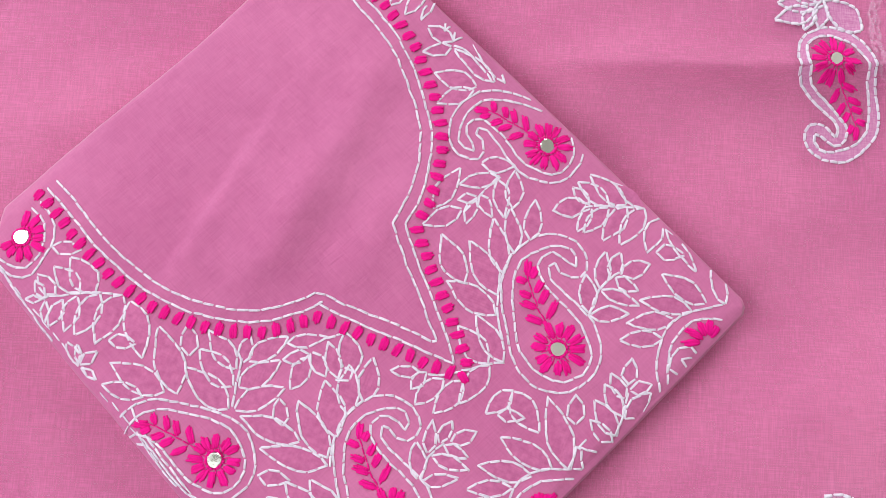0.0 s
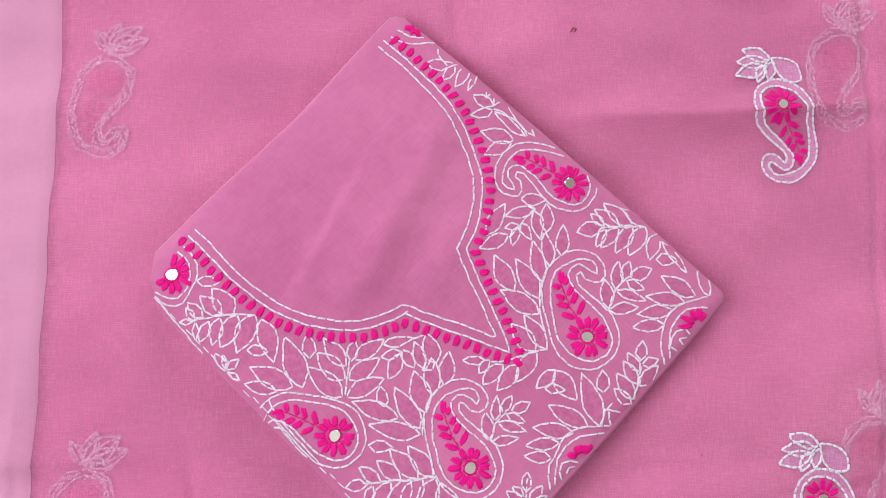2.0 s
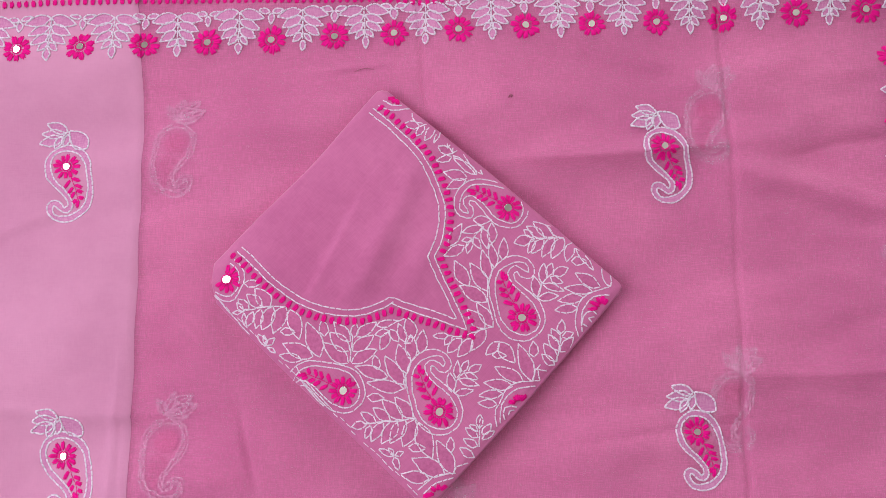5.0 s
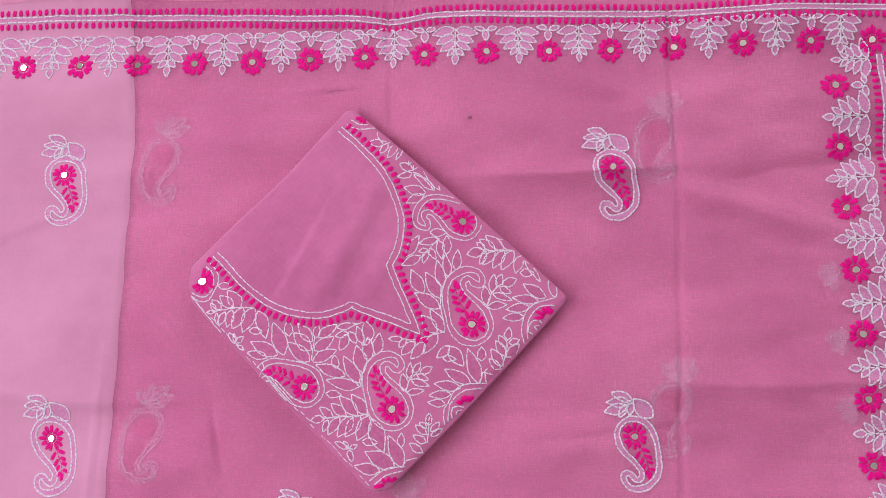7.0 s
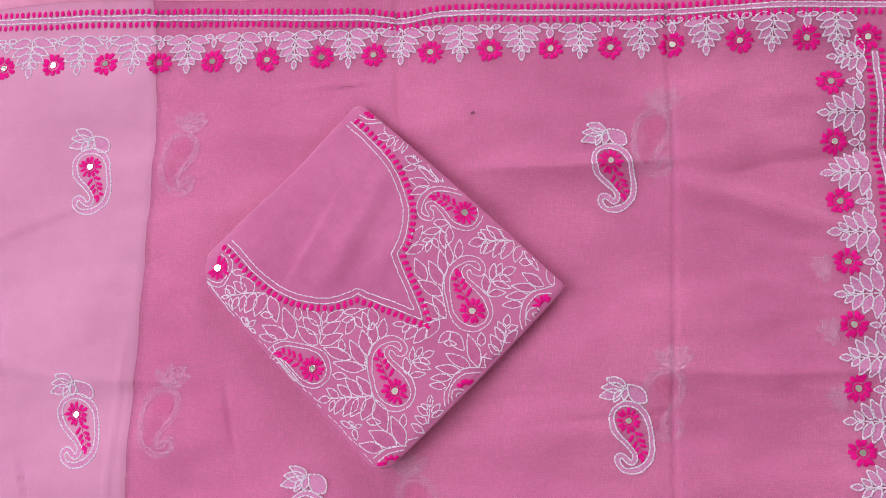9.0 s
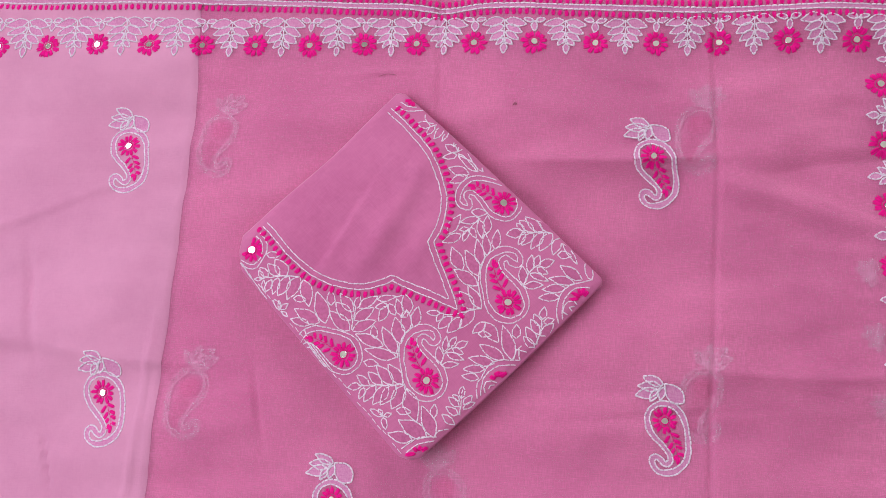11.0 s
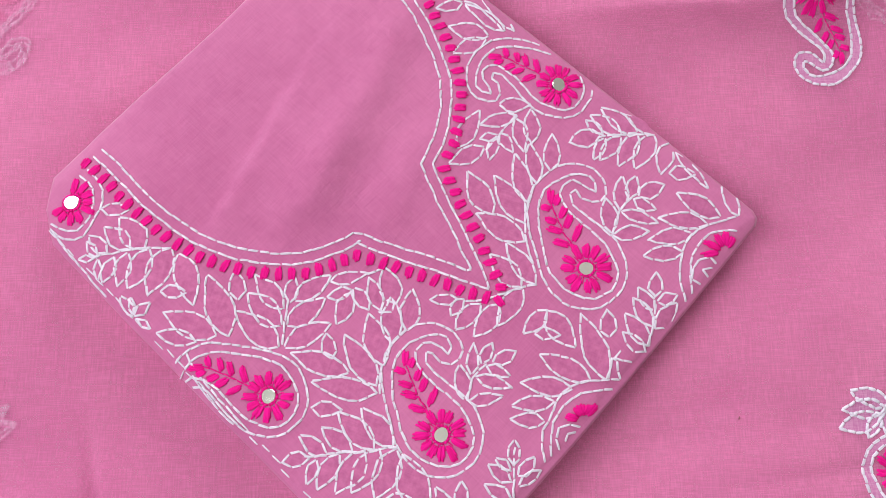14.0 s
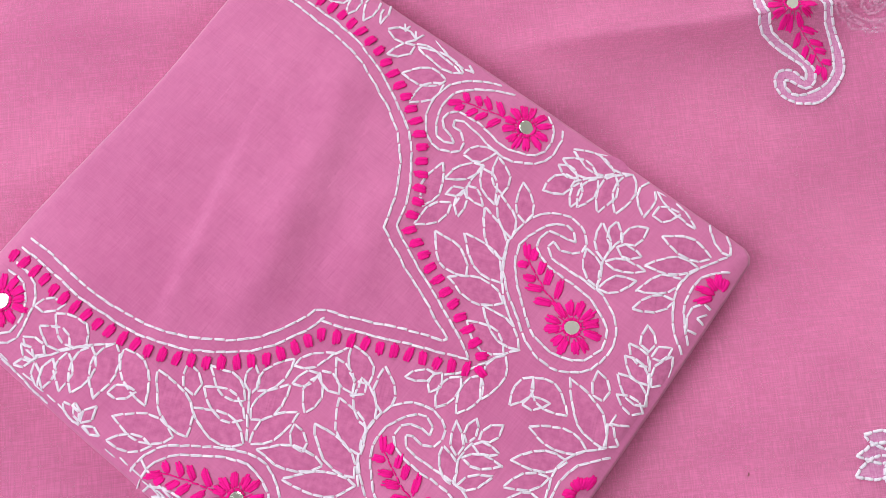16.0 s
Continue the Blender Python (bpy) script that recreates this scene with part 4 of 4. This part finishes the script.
lines('arc_stitching', [[(119.0, 0.0), (116.0, 10.0), (117.0, 22.0), (121.0, 32.0), (128.0, 39.0), (139.0, 43.0), (150.0, 46.0)], [(123.0, 4.0), (122.0, 15.0), (124.0, 26.0), (131.0, 34.0), (138.0, 38.0), (150.0, 38.0)], [(128.0, 9.0), (123.0, 12.0), (125.0, 20.0), (130.0, 24.0), (136.0, 23.0), (137.0, 20.0)], [(132.0, 13.0), (128.0, 15.0), (130.0, 18.0), (135.0, 18.0)]])
lines('arc_stitching', [[(-35.0, -135.0), (-17.0, -123.0), (6.0, -122.0)], [(-30.0, -139.0), (-17.0, -129.0), (-2.0, -126.0)]])
lines('arc_stitching', [[(-66.0, 229.0), (-52.0, 223.0), (-35.0, 225.0)], [(-62.0, 234.0), (-50.0, 228.0), (-37.0, 229.0)]])
half_flower((60.0, -60.0), [(51.0, -58.0), (56.0, -53.0), (60.0, -52.0), (64.0, -52.0), (68.0, -52.0)])
half_flower((143.0, 27.0), [(129.0, 25.0), (131.0, 32.0), (137.0, 37.0), (143.0, 38.0), (148.0, 35.0)])
half_flower((-17.0, -138.0), [(-30.0, -141.0), (-23.0, -133.0), (-16.0, -131.0), (-8.0, -132.0)])
half_flower((-47.0, 237.0), [(-56.0, 235.0), (-52.0, 231.0), (-47.0, 229.0), (-41.0, 230.0), (-37.0, 231.0)])
lines('edge_stitching', [[(-145.0, -20.0), (-140.0, -30.0), (-129.0, -43.0), (-116.0, -57.0)], [(-142.0, -32.0), (-132.0, -46.0), (-120.0, -58.0)], [(-221.0, 47.0), (-213.0, 37.0), (-202.0, 24.0), (-189.0, 10.0)]])
paisley((66, 19), (50, 63), False)
paisley((-13.5, -65.5), (-30.5, -23), False)
paisley((57, 124), (19, 141), True, (14, 20))
paisley((-102, -44), (-143, -29), True)
corner_flower = new("corner_flower")
corner_flower.parent = kurta
flower(corner_flower, kurta_z, -0.2110, 0.0620, 0.0138, 0.0040, 9, radians(-145), (0, -6), lambda x, y: edge_dist(x, y) > 0.003, 0.72, 0.31)

# neckline: two white lines and a row of magenta dashes
neck = []
for seg in ([(-198, 93), (-185, 81), (-170, 65.5), (-154, 52), (-138, 41.5), (-121, 34.5), (-103, 31), (-87, 30.5), (-73, 34), (-62, 38.5), (-56, 42)],
            [(-56, 42), (-43, 36), (-24, 29.5), (-8, 23.5), (5.5, 18)],
            [(5.5, 18), (0, 30), (-6.5, 44), (-12, 56), (-21.5, 79)],
            [(-21.5, 79), (-12.5, 97), (-9, 122), (-14, 144), (-27, 172), (-50, 199), (-75, 222)]):
    pts = smooth_curve([(x / 1000, y / 1000) for x, y in seg], 8)
    neck += pts if not neck else pts[1:]
edge = Thread(kurta_z, in_kurta)
ea, eb = Vector((-0.2245, 0.0460)), Vector((-0.0350, -0.1420))
for i in range(34):
    if i % 7 != 3:
        p, q = ea.lerp(eb, i / 34), ea.lerp(eb, (i + 0.93) / 34)
        j = random.uniform(0.0006, 0.0022)
        edge.run([(p.x + j, p.y + j), (q.x + j * 0.6, q.y + j * 1.3)], 0.0055, 0.00042)
tagged(edge.done("edge_stitching", WHITE_T, kurta, "frayed white stitching along the folded edge"), kind="stuff")
th = Thread(kurta_z, in_kurta, 5, 0.9, 2)
th.run(neck, 0.0058, THICK)
th.done("neck_stitching", WHITE_T, kurta, "inner white line of the neckline")
th = Thread(kurta_z, in_kurta, 5, 0.9, 2)
th.run(shifted(neck, -0.0058), 0.0058, THICK)
th.done("neck_stitching", WHITE_T, kurta, "outer white line of the neckline")


def dash_mesh(length, wide, r):
    th = Thread(lambda x, y: 0.0, None, 6, 0.5)
    th.petal((-length / 2, 0), (length / 2, 0), wide, r)
    me = bpy.data.meshes.new("dash")
    me.from_pydata(th.v, [], th.f)
    me.materials.append(HOT_T)
    me.polygons.foreach_set("use_smooth", [True] * len(me.polygons))
    return me


def place_dash(me, name, p, ang, z, parent):
    ob = new(name, me)
    ob.location, ob.rotation_euler = (p[0], p[1], z), (0, 0, ang)
    ob.parent = parent
    return ob


neck_dashes = [dash_mesh(0.0070, 0.0044, 0.0007) for _ in range(4)]
row = []
for q in resample(shifted(neck, -0.0108), 0.0012)[0]:
    if all(math.dist(q, o) > 0.0071 for o in row[-40:]):
        row.append(q)
for i in range(len(row)):
    a, b = row[max(i - 1, 0)], row[min(i + 1, len(row) - 1)]
    ang = math.atan2(b[1] - a[1], b[0] - a[0]) + radians(90 - 4 + random.uniform(-12, 12))
    p = row[i]
    place_dash(neck_dashes[i % 4], "neck_dash", p, ang, kurta_z(*p) + 0.0001, kurta)

# border dashes of the dupatta
band_dashes = [dash_mesh(0.0068, 0.0044, 0.0007) for _ in range(4)]
loose = Thread(dup_z, None, 6, 0.5)
count = 0
for line, offs, step in ((line_top, (-0.0075, 0.0075), 0.0074), (line_side, (-0.0075, 0.0075), 0.0074)):
    for o in offs:
        row, _ = resample(shifted(line, o), step)
        for i in range(len(row)):
            a, b = row[max(i - 1, 0)], row[min(i + 1, len(row) - 1)]
            ang = math.atan2(b[1] - a[1], b[0] - a[0]) + radians(90 + random.uniform(-8, 8))
            p = row[i]
            if p[0] > -0.47 and count < 300 and p[1] > -0.2:
                count += 1
                place_dash(band_dashes[i % 4], "border_dash", p, ang, dup_z(*p) + 0.0001, dupatta)
            else:
                u = (math.cos(ang) * 0.0031, math.sin(ang) * 0.0031)
                loose.petal((p[0] - u[0], p[1] - u[1]), (p[0] + u[0], p[1] + u[1]), 0.0044, 0.0007)
tagged(loose.done("dash_stitching", HOT_T, dupatta, "magenta dashes of the border"), kind="stuff")


# ---- lint and stray threads ----
def loose_thread(pts, r, mat, label):
    ob = thing("loose_thread", label, "thread", "stray threads")
    th = Thread(dup_z)
    line = resample(smooth_curve(pts, 8), 0.0025)[0]
    for a, b in zip(line, line[1:]):
        th.stitch((a[0] - (b[0] - a[0]) * 0.15, a[1] - (b[1] - a[1]) * 0.15), b, r, r * 0.6)
    th.done("strand", mat, ob)


LINT = thread_mat("brown_lint", (0.16, 0.05, 0.07), (0.24, 0.08, 0.10))
loose_thread([(0.508, 0.316), (0.522, 0.318), (0.545, 0.323), (0.580, 0.325)], 0.0004, LINT, "dark stray thread on the pink dupatta")
loose_thread([(0.062, 0.2355), (0.0635, 0.238), (0.066, 0.237), (0.0645, 0.2352)], 0.0005, LINT, "brown knot of lint on the pink dupatta")
loose_thread([(0.1460, -0.0620), (0.1466, -0.0606)], 0.0004, LINT, "dark speck of lint on the pink dupatta")
loose_thread([(-0.090, 0.268), (-0.080, 0.271), (-0.071, 0.270)], 0.0003, LINT, "short brown thread on the pink dupatta")
